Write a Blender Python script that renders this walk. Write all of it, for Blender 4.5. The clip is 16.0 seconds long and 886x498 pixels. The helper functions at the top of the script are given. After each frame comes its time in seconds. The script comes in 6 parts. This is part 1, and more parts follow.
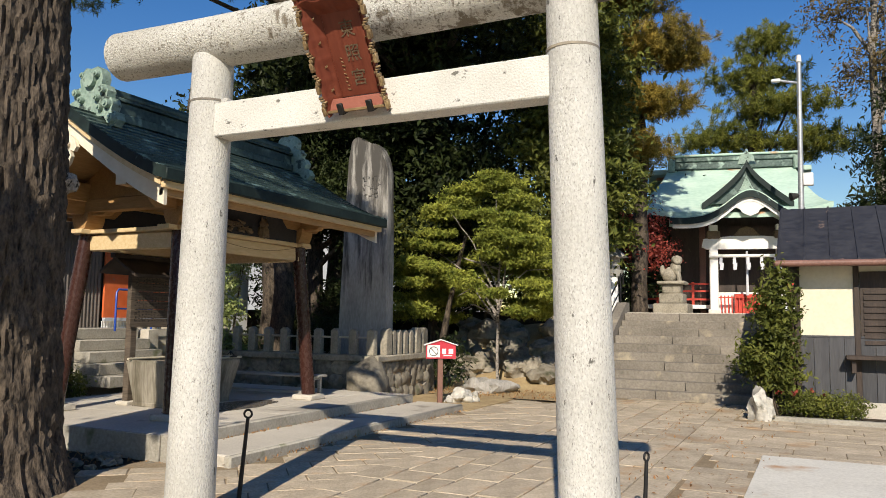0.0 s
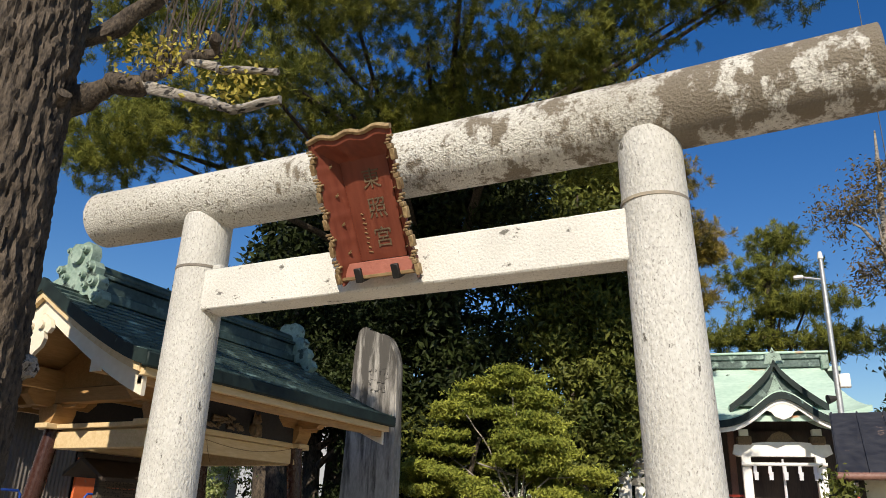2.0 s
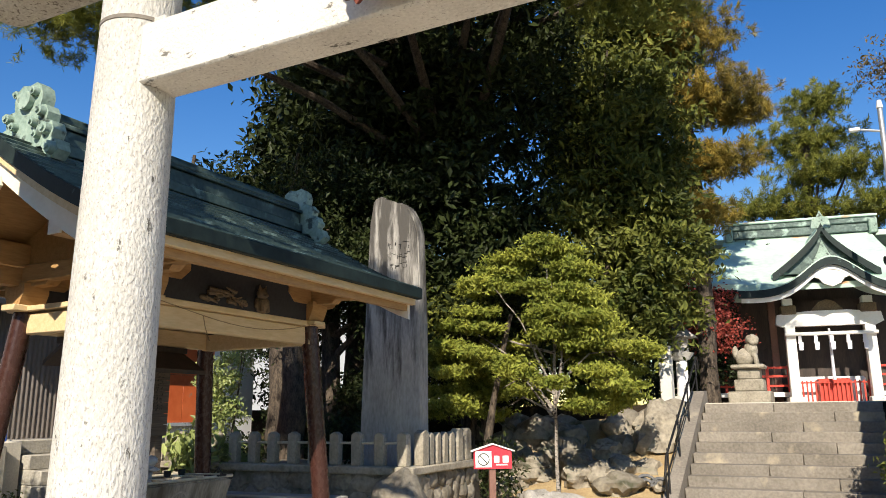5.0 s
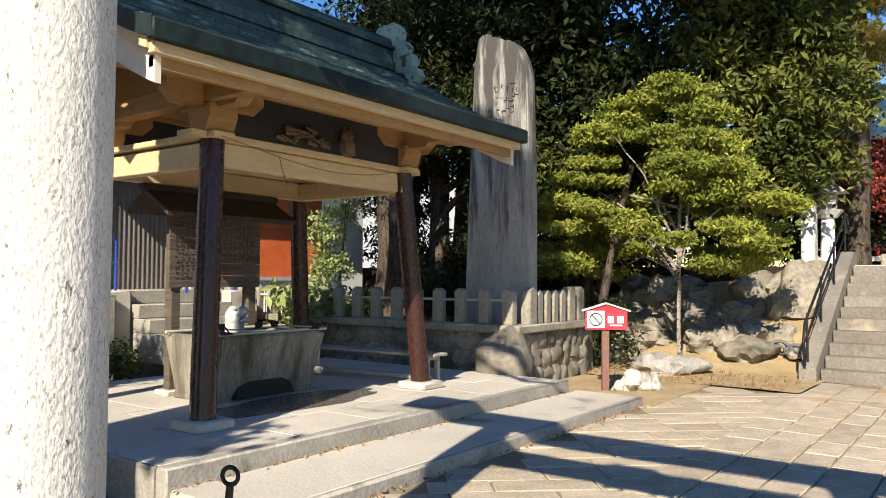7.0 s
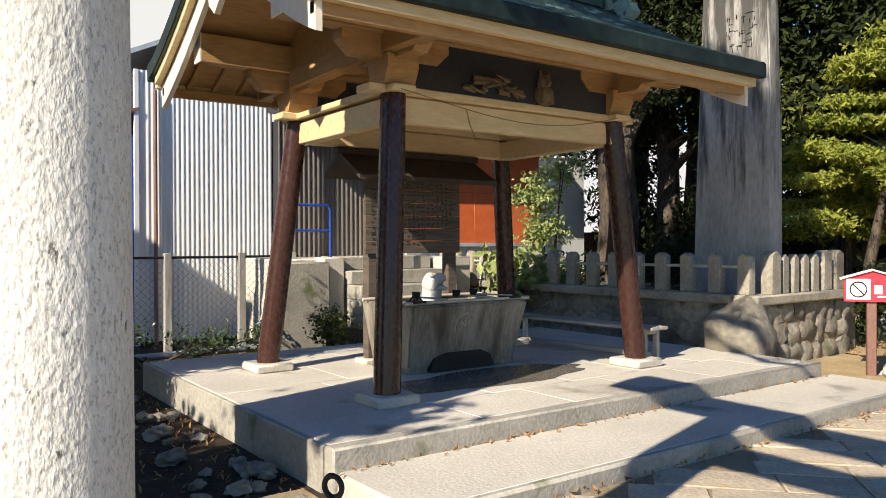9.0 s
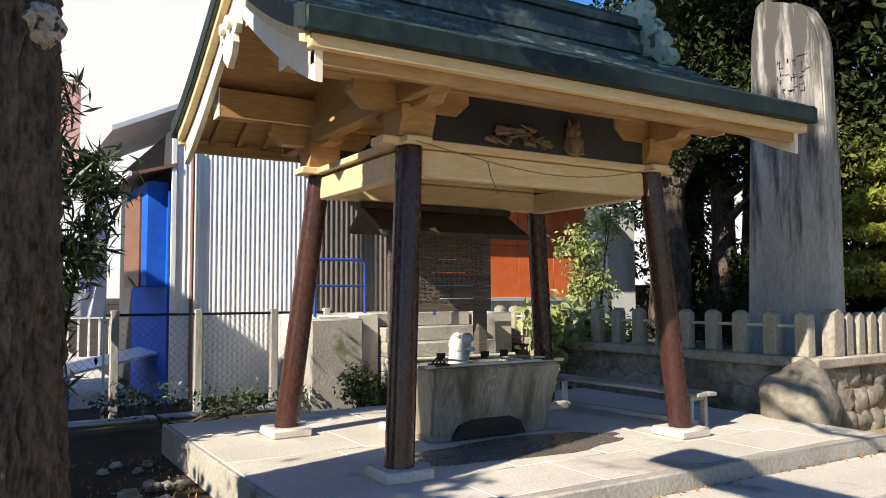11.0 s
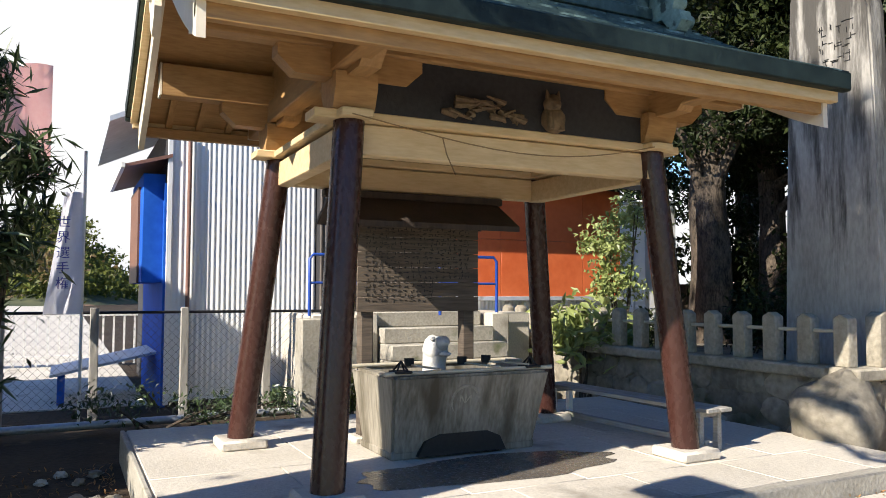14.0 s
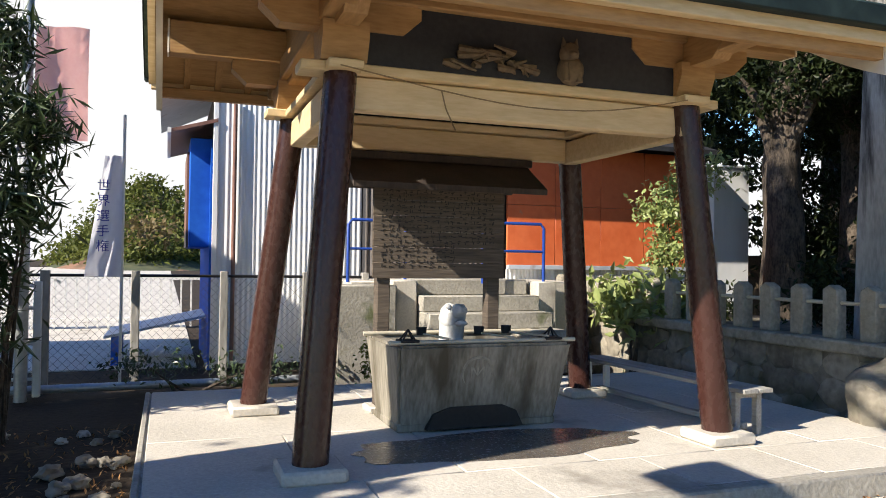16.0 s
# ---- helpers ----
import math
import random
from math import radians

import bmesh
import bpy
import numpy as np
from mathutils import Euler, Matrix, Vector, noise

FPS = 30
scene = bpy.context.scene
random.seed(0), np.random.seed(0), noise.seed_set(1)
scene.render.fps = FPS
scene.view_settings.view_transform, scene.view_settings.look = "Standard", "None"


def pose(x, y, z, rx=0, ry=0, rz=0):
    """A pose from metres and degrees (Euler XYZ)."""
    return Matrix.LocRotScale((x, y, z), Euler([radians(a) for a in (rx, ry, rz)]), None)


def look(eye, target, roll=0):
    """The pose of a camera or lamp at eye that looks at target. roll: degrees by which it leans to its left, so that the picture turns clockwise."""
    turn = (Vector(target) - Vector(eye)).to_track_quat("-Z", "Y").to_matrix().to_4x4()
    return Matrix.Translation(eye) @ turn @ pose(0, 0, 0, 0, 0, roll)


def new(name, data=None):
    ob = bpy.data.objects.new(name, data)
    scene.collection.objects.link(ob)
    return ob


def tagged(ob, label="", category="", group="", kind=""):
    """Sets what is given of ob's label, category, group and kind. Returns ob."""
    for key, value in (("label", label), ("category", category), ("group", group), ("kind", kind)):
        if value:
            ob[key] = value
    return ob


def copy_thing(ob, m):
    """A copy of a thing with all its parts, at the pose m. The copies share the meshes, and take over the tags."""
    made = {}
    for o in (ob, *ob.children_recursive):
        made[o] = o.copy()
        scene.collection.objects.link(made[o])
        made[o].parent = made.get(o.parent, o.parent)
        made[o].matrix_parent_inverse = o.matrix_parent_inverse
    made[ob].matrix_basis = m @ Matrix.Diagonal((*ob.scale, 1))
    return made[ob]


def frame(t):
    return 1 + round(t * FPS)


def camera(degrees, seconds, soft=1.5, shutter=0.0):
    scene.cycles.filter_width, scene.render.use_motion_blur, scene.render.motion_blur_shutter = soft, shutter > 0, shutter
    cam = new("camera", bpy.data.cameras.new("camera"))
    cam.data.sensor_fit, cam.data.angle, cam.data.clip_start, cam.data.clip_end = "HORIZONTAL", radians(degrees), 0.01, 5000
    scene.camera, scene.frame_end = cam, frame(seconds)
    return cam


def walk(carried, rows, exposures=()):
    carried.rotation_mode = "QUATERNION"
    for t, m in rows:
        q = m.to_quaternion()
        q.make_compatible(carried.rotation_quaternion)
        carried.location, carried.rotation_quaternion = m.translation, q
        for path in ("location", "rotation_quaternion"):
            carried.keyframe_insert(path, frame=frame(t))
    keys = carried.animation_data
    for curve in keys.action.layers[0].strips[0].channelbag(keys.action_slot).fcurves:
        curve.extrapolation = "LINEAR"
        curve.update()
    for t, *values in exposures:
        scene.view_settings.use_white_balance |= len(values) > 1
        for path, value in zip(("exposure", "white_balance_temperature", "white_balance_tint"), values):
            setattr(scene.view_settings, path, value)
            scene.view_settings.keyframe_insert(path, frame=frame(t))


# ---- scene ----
cam = camera(60.3, 16.0, soft=0.9)
PATH = [
    (0, (0.734, -0.937, 1.631), (-0.148, 0.849, 1.813), 0.8),
    (0.5, (0.606, -0.719, 1.631), (-0.27, 1.073, 1.772), 2.1),
    (1, (0.391, -0.501, 1.707), (-0.472, 1.282, 1.986), 0.3),
    (1.5, (0.203, -0.254, 1.746), (-0.611, 1.49, 2.289), -0.4),
    (2, (0.009, 0.01, 1.776), (-0.838, 1.689, 2.459), 1.8),
    (2.5, (-0.218, 0.278, 1.807), (-1.032, 1.925, 2.598), 1.1),
    (3, (-0.397, 0.558, 1.805), (-1.154, 2.215, 2.632), 0.1),
    (3.5, (-0.619, 0.821, 1.793), (-1.398, 2.462, 2.63), 1.4),
    (4, (-0.816, 1.056, 1.797), (-1.601, 2.718, 2.587), -0.2),
    (4.5, (-0.96, 1.321, 1.772), (-1.765, 3.022, 2.448), -0.9),
    (5, (-1.027, 1.521, 1.66), (-1.928, 3.255, 2.085), -0.5),
    (5.2, (-1.0, 1.6, 1.599), (-1.921, 3.334, 1.98), 0.2),
    (7.3, (-1.424, 2.694, 1.549), (-2.637, 4.283, 1.586), 0.0),
    (7.5, (-1.455, 2.776, 1.539), (-2.683, 4.354, 1.556), -0.2),
    (8, (-1.514, 3.019, 1.529), (-2.917, 4.445, 1.526), -0.0),
    (8.5, (-1.568, 3.221, 1.527), (-3.098, 4.51, 1.515), 0.2),
    (9, (-1.701, 3.397, 1.539), (-3.324, 4.567, 1.525), -0.2),
    (9.5, (-1.755, 3.51, 1.591), (-3.419, 4.618, 1.618), -0.8),
    (9.7, (-1.761, 3.56, 1.609), (-3.435, 4.652, 1.688), -0.3),
    (11.8, (-1.953, 4.208, 1.619), (-3.666, 5.233, 1.742), -0.4),
    (12, (-1.985, 4.308, 1.615), (-3.697, 5.335, 1.738), -0.7),
    (12.5, (-2.019, 4.538, 1.654), (-3.753, 5.528, 1.765), 0.6),
    (13, (-2.027, 4.716, 1.612), (-3.789, 5.654, 1.741), 0.6),
    (13.5, (-2.098, 4.908, 1.6), (-3.876, 5.817, 1.725), 0.6),
    (14, (-2.166, 5.068, 1.608), (-3.955, 5.953, 1.723), 0.1),
    (14.5, (-2.199, 5.253, 1.602), (-4.017, 6.08, 1.704), -0.1),
    (15, (-2.186, 5.441, 1.605), (-4.043, 6.181, 1.685), 0.3),
    (15.5, (-2.189, 5.566, 1.582), (-4.058, 6.277, 1.626), -0.4),
    (16, (-2.262, 5.758, 1.581), (-4.143, 6.438, 1.615), 0.8),
]
walk(cam, [(t, look(eye, target, roll)) for t, eye, target, roll in PATH],
     exposures=[(0, 0.16, 6900, 10), (1.5, 0.06, 6900, 10), (3.0, 0.46, 6900, 10), (5.2, 0.60, 6900, 10), (7.3, 0.76, 6900, 10), (9.5, 0.74, 6900, 10), (12.0, 0.97, 6650, 10), (16.0, 0.94, 6600, 10)])

# ---- world, sun, exposure ----
SUN_WAY = Vector((1.62, -5.04, 3.5)).normalized()
world = bpy.data.worlds.new("sky_world")
scene.world = world
world.use_nodes = True
wn = world.node_tree.nodes
sky = wn.new("ShaderNodeTexSky")
sky.sky_type = "NISHITA"
sky.sun_disc = False
sky.sun_elevation = math.asin(SUN_WAY.z)
sky.sun_rotation = math.atan2(SUN_WAY.x, SUN_WAY.y)
sky.air_density, sky.dust_density, sky.ozone_density = 1.25, 0.05, 3.0
wn["Background"].inputs["Strength"].default_value = 0.098
deep = wn.new("ShaderNodeHueSaturation")
deep.inputs["Saturation"].default_value = 1.4
deep.inputs["Hue"].default_value = 0.515
world.node_tree.links.new(sky.outputs[0], deep.inputs["Color"])
world.node_tree.links.new(deep.outputs[0], wn["Background"].inputs[0])
sun_data = bpy.data.lights.new("sun", "SUN")
sun_data.energy, sun_data.angle, sun_data.color = 5.0, radians(0.53), (1.0, 0.93, 0.82)
sun = new("sun", sun_data)
sun.matrix_world = look(SUN_WAY * 40, (0, 0, 0))


# ---- materials ----
def material(name, c1, c2, rough=0.75, metal=0.0, coarse=1.2, fine=25.0, stretch=(1, 1, 1), bump=0.25,
             spots=None, flecks=None, rand=0.0, island=0.0, translucent=0.0, mix=0.5, spec=0.4):
    """Two-scale noise between two colours, with bump, optional stains and variation from piece to piece."""
    m = bpy.data.materials.new(name)
    m.use_nodes = True
    n, l = m.node_tree.nodes, m.node_tree.links
    bsdf = n["Principled BSDF"]
    co = n.new("ShaderNodeTexCoord")
    mp = n.new("ShaderNodeMapping")
    mp.inputs["Scale"].default_value = stretch
    l.new(co.outputs["Object"], mp.inputs[0])

    def noise_node(scale, detail):
        t = n.new("ShaderNodeTexNoise")
        t.inputs["Scale"].default_value, t.inputs["Detail"].default_value = scale, detail
        l.new(mp.outputs[0], t.inputs["Vector"])
        return t

    def mixer(a, b, f, kind="MIX"):
        x = n.new("ShaderNodeMix")
        x.data_type, x.blend_type = "RGBA", kind
        for sock, value in ((x.inputs[6], a), (x.inputs[7], b), (x.inputs[0], f)):
            if isinstance(value, (tuple, float, int)):
                sock.default_value = (*value, 1) if isinstance(value, tuple) else value
            else:
                l.new(value, sock)
        return x.outputs[2]

    def ramp(src, lo, hi):
        r = n.new("ShaderNodeMapRange")
        r.inputs[1].default_value, r.inputs[2].default_value = lo, hi
        l.new(src, r.inputs[0])
        return r.outputs[0]

    big, small = noise_node(coarse, 4), noise_node(fine, 5)
    add = n.new("ShaderNodeMath")
    add.operation = "MULTIPLY_ADD"
    l.new(small.outputs[0], add.inputs[0])
    add.inputs[1].default_value = mix
    half = n.new("ShaderNodeMath")
    half.operation = "MULTIPLY"
    l.new(big.outputs[0], half.inputs[0])
    half.inputs[1].default_value = 1 - mix
    l.new(half.outputs[0], add.inputs[2])
    colour = mixer(c1, c2, ramp(add.outputs[0], 0.36, 0.64))
    if spots:
        sc, s_scale, lo, hi = spots
        st = noise_node(s_scale, 6)
        colour = mixer(colour, sc, ramp(st.outputs[0], lo, hi))
    if flecks:
        # stains of their own size: colour, scale, lo, hi, stretch, and a run (axis, from, to) along which they thicken
        fc, f_scale, lo, hi, f_stretch, run = flecks
        fm = n.new("ShaderNodeMapping")
        fm.inputs["Scale"].default_value = f_stretch
        l.new(co.outputs["Object"], fm.inputs[0])
        ft = n.new("ShaderNodeTexNoise")
        ft.inputs["Scale"].default_value, ft.inputs["Detail"].default_value, ft.inputs["Roughness"].default_value = f_scale, 8, 0.68
        l.new(fm.outputs[0], ft.inputs["Vector"])
        src = ft.outputs[0]
        if run:
            axes = n.new("ShaderNodeSeparateXYZ")
            l.new(co.outputs["Object"], axes.inputs[0])
            shift = n.new("ShaderNodeMapRange")
            shift.inputs[1].default_value, shift.inputs[2].default_value = run[1], run[2]
            shift.inputs[3].default_value, shift.inputs[4].default_value = -0.10, 0.14
            l.new(axes.outputs[run[0]], shift.inputs[0])
            plus = n.new("ShaderNodeMath")
            l.new(src, plus.inputs[0])
            l.new(shift.outputs[0], plus.inputs[1])
            src = plus.outputs[0]
        colour = mixer(colour, fc, ramp(src, lo, hi))
    if rand or island:
        if rand:
            src = n.new("ShaderNodeObjectInfo").outputs["Random"]
        else:
            src = n.new("ShaderNodeNewGeometry").outputs["Random Per Island"]
        r = n.new("ShaderNodeMapRange")
        amount = rand or island
        r.inputs[3].default_value, r.inputs[4].default_value = 1 - amount, 1 + amount * 0.6
        l.new(src, r.inputs[0])
        hsv = n.new("ShaderNodeHueSaturation")
        l.new(r.outputs[0], hsv.inputs["Value"])
        l.new(colour, hsv.inputs["Color"])
        colour = hsv.outputs[0]
    l.new(colour, bsdf.inputs["Base Color"])
    bsdf.inputs["Metallic"].default_value = metal
    bsdf.inputs["Specular IOR Level"].default_value = spec
    rr = n.new("ShaderNodeMapRange")
    rr.inputs[3].default_value, rr.inputs[4].default_value = max(0.05, rough - 0.12), min(1, rough + 0.12)
    l.new(small.outputs[0], rr.inputs[0])
    l.new(rr.outputs[0], bsdf.inputs["Roughness"])
    if bump:
        b = n.new("ShaderNodeBump")
        b.inputs["Strength"].default_value, b.inputs["Distance"].default_value = bump, 0.02
        l.new(small.outputs[0], b.inputs["Height"])
        l.new(b.outputs[0], bsdf.inputs["Normal"])
    if translucent:
        tr = n.new("ShaderNodeBsdfTranslucent")
        l.new(colour, tr.inputs[0])
        ms = n.new("ShaderNodeMixShader")
        ms.inputs[0].default_value = translucent
        l.new(bsdf.outputs[0], ms.inputs[1])
        l.new(tr.outputs[0], ms.inputs[2])
        l.new(ms.outputs[0], n["Material Output"].inputs[0])
    return m


M = {}
M["granite"] = material("granite", (0.43, 0.415, 0.375), (0.64, 0.625, 0.58), 0.85, fine=70, coarse=2.0, stretch=(1, 1, 0.55), bump=0.5, spots=((0.34, 0.325, 0.295), 110, 0.56, 0.66), flecks=((0.13, 0.122, 0.105), 15, 0.63, 0.665, (1, 1, 0.5), None))
M["granite_beam"] = material("granite_beam", (0.38, 0.355, 0.30), (0.64, 0.62, 0.56), 0.85, fine=70, coarse=1.3, mix=0.45, bump=0.8, spots=((0.22, 0.20, 0.16), 45, 0.57, 0.65), flecks=((0.185, 0.155, 0.115), 5.0, 0.54, 0.61, (1.4, 1, 1), (0, -4.6, 0.8)))
M["granite_pale"] = material("granite_pale", (0.54, 0.52, 0.47), (0.70, 0.68, 0.62), 0.85, fine=70, coarse=3, bump=0.4, spots=((0.38, 0.36, 0.32), 80, 0.60, 0.70), flecks=((0.15, 0.14, 0.12), 12, 0.62, 0.66, (0.5, 1, 1), None))
M["plaque"] = material("plaque_wood", (0.135, 0.030, 0.016), (0.215, 0.056, 0.030), 0.5, stretch=(1, 1, 0.15), fine=28, coarse=6, bump=0.12)
M["plaque_pink"] = material("plaque_ledge", (0.30, 0.10, 0.07), (0.36, 0.13, 0.09), 0.55)
M["gilt_rim"] = material("worn_gilt_rim", (0.13, 0.075, 0.035), (0.42, 0.30, 0.15), 0.6, coarse=9, fine=40, metal=0.1)
M["gold"] = material("aged_gilding", (0.16, 0.10, 0.045), (0.27, 0.18, 0.085), 0.55, metal=0.2)
M["iron"] = material("black_iron", (0.012, 0.012, 0.014), (0.03, 0.028, 0.026), 0.5, metal=0.4, bump=0.1)
M["copper"] = material("patina_copper", (0.020, 0.038, 0.034), (0.085, 0.125, 0.110), 0.38, metal=0.2, coarse=1.6, fine=14, bump=0.12, rand=0.35, spots=((0.27, 0.37, 0.32), 3.5, 0.57, 0.72))
M["copper_dark"] = material("weathered_copper_edge", (0.008, 0.014, 0.014), (0.020, 0.034, 0.032), 0.6, coarse=2, fine=10, bump=0.25, spec=0.2, spots=((0.20, 0.33, 0.31), 3, 0.66, 0.72))
M["patina"] = material("pale_patina", (0.17, 0.25, 0.205), (0.34, 0.44, 0.37), 0.6, fine=18, coarse=4, bump=0.3, spots=((0.05, 0.07, 0.06), 8, 0.56, 0.66))
M["hall_roof"] = material("hall_patina", (0.36, 0.52, 0.43), (0.52, 0.66, 0.56), 0.6, fine=6, coarse=0.8, stretch=(1, 1, 3), bump=0.15, spots=((0.50, 0.24, 0.12), 0.9, 0.66, 0.72))
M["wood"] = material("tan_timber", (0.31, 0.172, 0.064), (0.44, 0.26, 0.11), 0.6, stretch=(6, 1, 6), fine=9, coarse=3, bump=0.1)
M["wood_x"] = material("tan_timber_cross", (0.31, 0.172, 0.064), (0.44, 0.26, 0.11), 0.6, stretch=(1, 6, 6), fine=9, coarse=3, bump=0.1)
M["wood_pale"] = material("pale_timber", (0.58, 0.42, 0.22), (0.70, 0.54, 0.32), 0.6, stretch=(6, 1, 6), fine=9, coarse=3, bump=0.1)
M["cream"] = material("cream_paint", (0.70, 0.62, 0.48), (0.80, 0.73, 0.60), 0.6, fine=12, bump=0.08)
M["post"] = material("brown_post", (0.042, 0.017, 0.013), (0.056, 0.023, 0.018), 0.27, stretch=(1.5, 1.5, 0.8), fine=18, coarse=1.2, bump=0.03, spots=((0.09, 0.037, 0.028), 3.0, 0.62, 0.80))
M["concrete"] = material("concrete", (0.44, 0.40, 0.335), (0.61, 0.56, 0.475), 0.9, coarse=0.9, fine=40, bump=0.25, spots=((0.24, 0.21, 0.17), 1.6, 0.60, 0.74))
M["concrete_edge"] = material("concrete_edge", (0.26, 0.24, 0.20), (0.42, 0.39, 0.33), 0.9, coarse=2, fine=30, bump=0.35, spots=((0.13, 0.14, 0.07), 3, 0.60, 0.72))
M["wet"] = material("wet_concrete", (0.11, 0.095, 0.08), (0.17, 0.15, 0.125), 0.25, coarse=3, fine=30, bump=0.1)
M["basin"] = material("basin_stone", (0.14, 0.122, 0.088), (0.32, 0.29, 0.235), 0.85, stretch=(3, 3, 0.4), coarse=1.6, fine=12, bump=0.35, spots=((0.085, 0.07, 0.045), 1.4, 0.54, 0.70))
M["bench_wood"] = material("grey_bench_wood", (0.24, 0.225, 0.20), (0.40, 0.38, 0.34), 0.8, stretch=(0.5, 8, 8), fine=8, coarse=2, bump=0.2)
M["pad"] = material("pale_concrete_pad", (0.56, 0.53, 0.46), (0.74, 0.71, 0.63), 0.9, coarse=0.8, fine=30, bump=0.25, spots=((0.42, 0.22, 0.09), 0.9, 0.62, 0.72))
M["paving"] = material("paving_stone", (0.36, 0.295, 0.21), (0.58, 0.485, 0.36), 0.85, coarse=3.5, fine=28, bump=0.5, rand=0.17, spots=((0.42, 0.25, 0.12), 1.3, 0.58, 0.74))
M["paving_far"] = material("paving_stone_far", (0.36, 0.295, 0.21), (0.58, 0.485, 0.36), 0.85, coarse=3.5, fine=28, bump=0.5, island=0.17, spots=((0.42, 0.25, 0.12), 1.3, 0.58, 0.74))
M["joint"] = material("sandy_joint", (0.20, 0.15, 0.09), (0.34, 0.26, 0.165), 0.95, fine=40, bump=0.4)
M["earth"] = material("earth", (0.022, 0.016, 0.011), (0.060, 0.044, 0.030), 0.95, coarse=0.7, fine=18, bump=0.6, spec=0.15, spots=((0.15, 0.105, 0.058), 2.6, 0.62, 0.73))
M["drygrass"] = material("dry_leaf_litter", (0.30, 0.21, 0.11), (0.46, 0.35, 0.19), 0.9, coarse=3, fine=30, bump=0.5)
M["litter"] = material("fallen_leaves", (0.22, 0.10, 0.04), (0.42, 0.24, 0.09), 0.8, island=0.4, bump=0)
M["bark"] = material("bark", (0.016, 0.012, 0.009), (0.125, 0.096, 0.070), 0.95, stretch=(5, 5, 2.0), coarse=2.6, fine=9, bump=1.0)
M["bark_pale"] = material("pale_bark", (0.20, 0.17, 0.14), (0.42, 0.38, 0.33), 0.9, stretch=(1.5, 4, 4), coarse=3, fine=12, bump=1.0, spots=((0.03, 0.025, 0.02), 6, 0.53, 0.62))
M["leaf_dark"] = material("dark_evergreen_leaves", (0.010, 0.017, 0.006), (0.044, 0.058, 0.017), 0.5, coarse=0.5, fine=3, island=0.5, translucent=0.18, bump=0, spec=0.15)
M["leaf_mid"] = material("evergreen_leaves", (0.035, 0.055, 0.014), (0.20, 0.21, 0.045), 0.5, coarse=0.6, fine=3, island=0.45, translucent=0.25, bump=0, spec=0.15)
M["leaf_yew"] = material("yellow_green_foliage", (0.13, 0.17, 0.03), (0.40, 0.41, 0.075), 0.55, coarse=0.8, fine=4, island=0.4, translucent=0.3, bump=0, spec=0.15)
M["needle"] = material("pine_needles", (0.050, 0.072, 0.016), (0.36, 0.36, 0.07), 0.5, coarse=0.9, fine=4, island=0.35, translucent=0.4, bump=0, spec=0.15)
M["needle_gold"] = material("yellowing_pine_needles", (0.12, 0.11, 0.028), (0.50, 0.36, 0.075), 0.5, coarse=0.6, fine=4, island=0.4, translucent=0.3, bump=0, spec=0.15)
M["leaf_brown"] = material("browning_leaves", (0.12, 0.09, 0.035), (0.24, 0.17, 0.07), 0.6, coarse=0.5, fine=2, island=0.4, translucent=0.3, bump=0)
M["leaf_red"] = material("red_maple_leaves", (0.25, 0.04, 0.03), (0.42, 0.09, 0.06), 0.5, island=0.4, translucent=0.3, bump=0)
M["leaf_yellow"] = material("yellow_leaves", (0.42, 0.34, 0.05), (0.60, 0.50, 0.10), 0.5, island=0.3, translucent=0.35, bump=0)
M["leaf_ole"] = material("oleander_leaves", (0.020, 0.036, 0.012), (0.085, 0.125, 0.05), 0.32, coarse=2, fine=6, island=0.4, translucent=0.2, bump=0, spec=0.5)
M["leaf_bright"] = material("light_green_leaves", (0.20, 0.26, 0.075), (0.40, 0.44, 0.17), 0.4, coarse=2, fine=6, island=0.4, translucent=0.3, bump=0)
M["slate"] = material("monument_slate", (0.25, 0.235, 0.21), (0.42, 0.395, 0.355), 0.85, stretch=(1.6, 1.6, 0.5), coarse=1.4, fine=16, bump=0.5, flecks=((0.070, 0.064, 0.056), 1.6, 0.47, 0.64, (3.5, 3.5, 0.4), (2, 1.6, 4.8)))
M["rock"] = material("rock", (0.15, 0.13, 0.10), (0.36, 0.32, 0.25), 0.9, coarse=1.6, fine=12, bump=0.8, rand=0.3, spots=((0.10, 0.10, 0.06), 3, 0.58, 0.7))
M["rock_white"] = material("pale_rock", (0.36, 0.34, 0.29), (0.60, 0.57, 0.51), 0.9, coarse=3, fine=14, bump=1.0, spots=((0.16, 0.15, 0.12), 5, 0.57, 0.68))
M["fence_stone"] = material("fence_stone", (0.22, 0.195, 0.15), (0.40, 0.36, 0.285), 0.9, coarse=2.5, fine=22, bump=0.4, rand=0.15, spots=((0.13, 0.12, 0.08), 4, 0.58, 0.72))
M["stair"] = material("stair_stone", (0.15, 0.132, 0.108), (0.27, 0.24, 0.20), 0.9, coarse=1.2, fine=22, bump=0.35, rand=0.15, spots=((0.42, 0.36, 0.26), 2.2, 0.60, 0.72))
M["white_paint"] = material("white_paint", (0.72, 0.70, 0.66), (0.82, 0.80, 0.77), 0.6, fine=15, bump=0.06)
M["plaster"] = material("cream_plaster", (0.66, 0.60, 0.46), (0.74, 0.68, 0.54), 0.85, coarse=1.0, fine=20, bump=0.1, spots=((0.36, 0.30, 0.20), 1.4, 0.70, 0.78))
M["dark_board"] = material("charred_boards", (0.045, 0.045, 0.05), (0.085, 0.085, 0.09), 0.7, stretch=(6, 6, 0.5), fine=8, bump=0.25, rand=0.2)
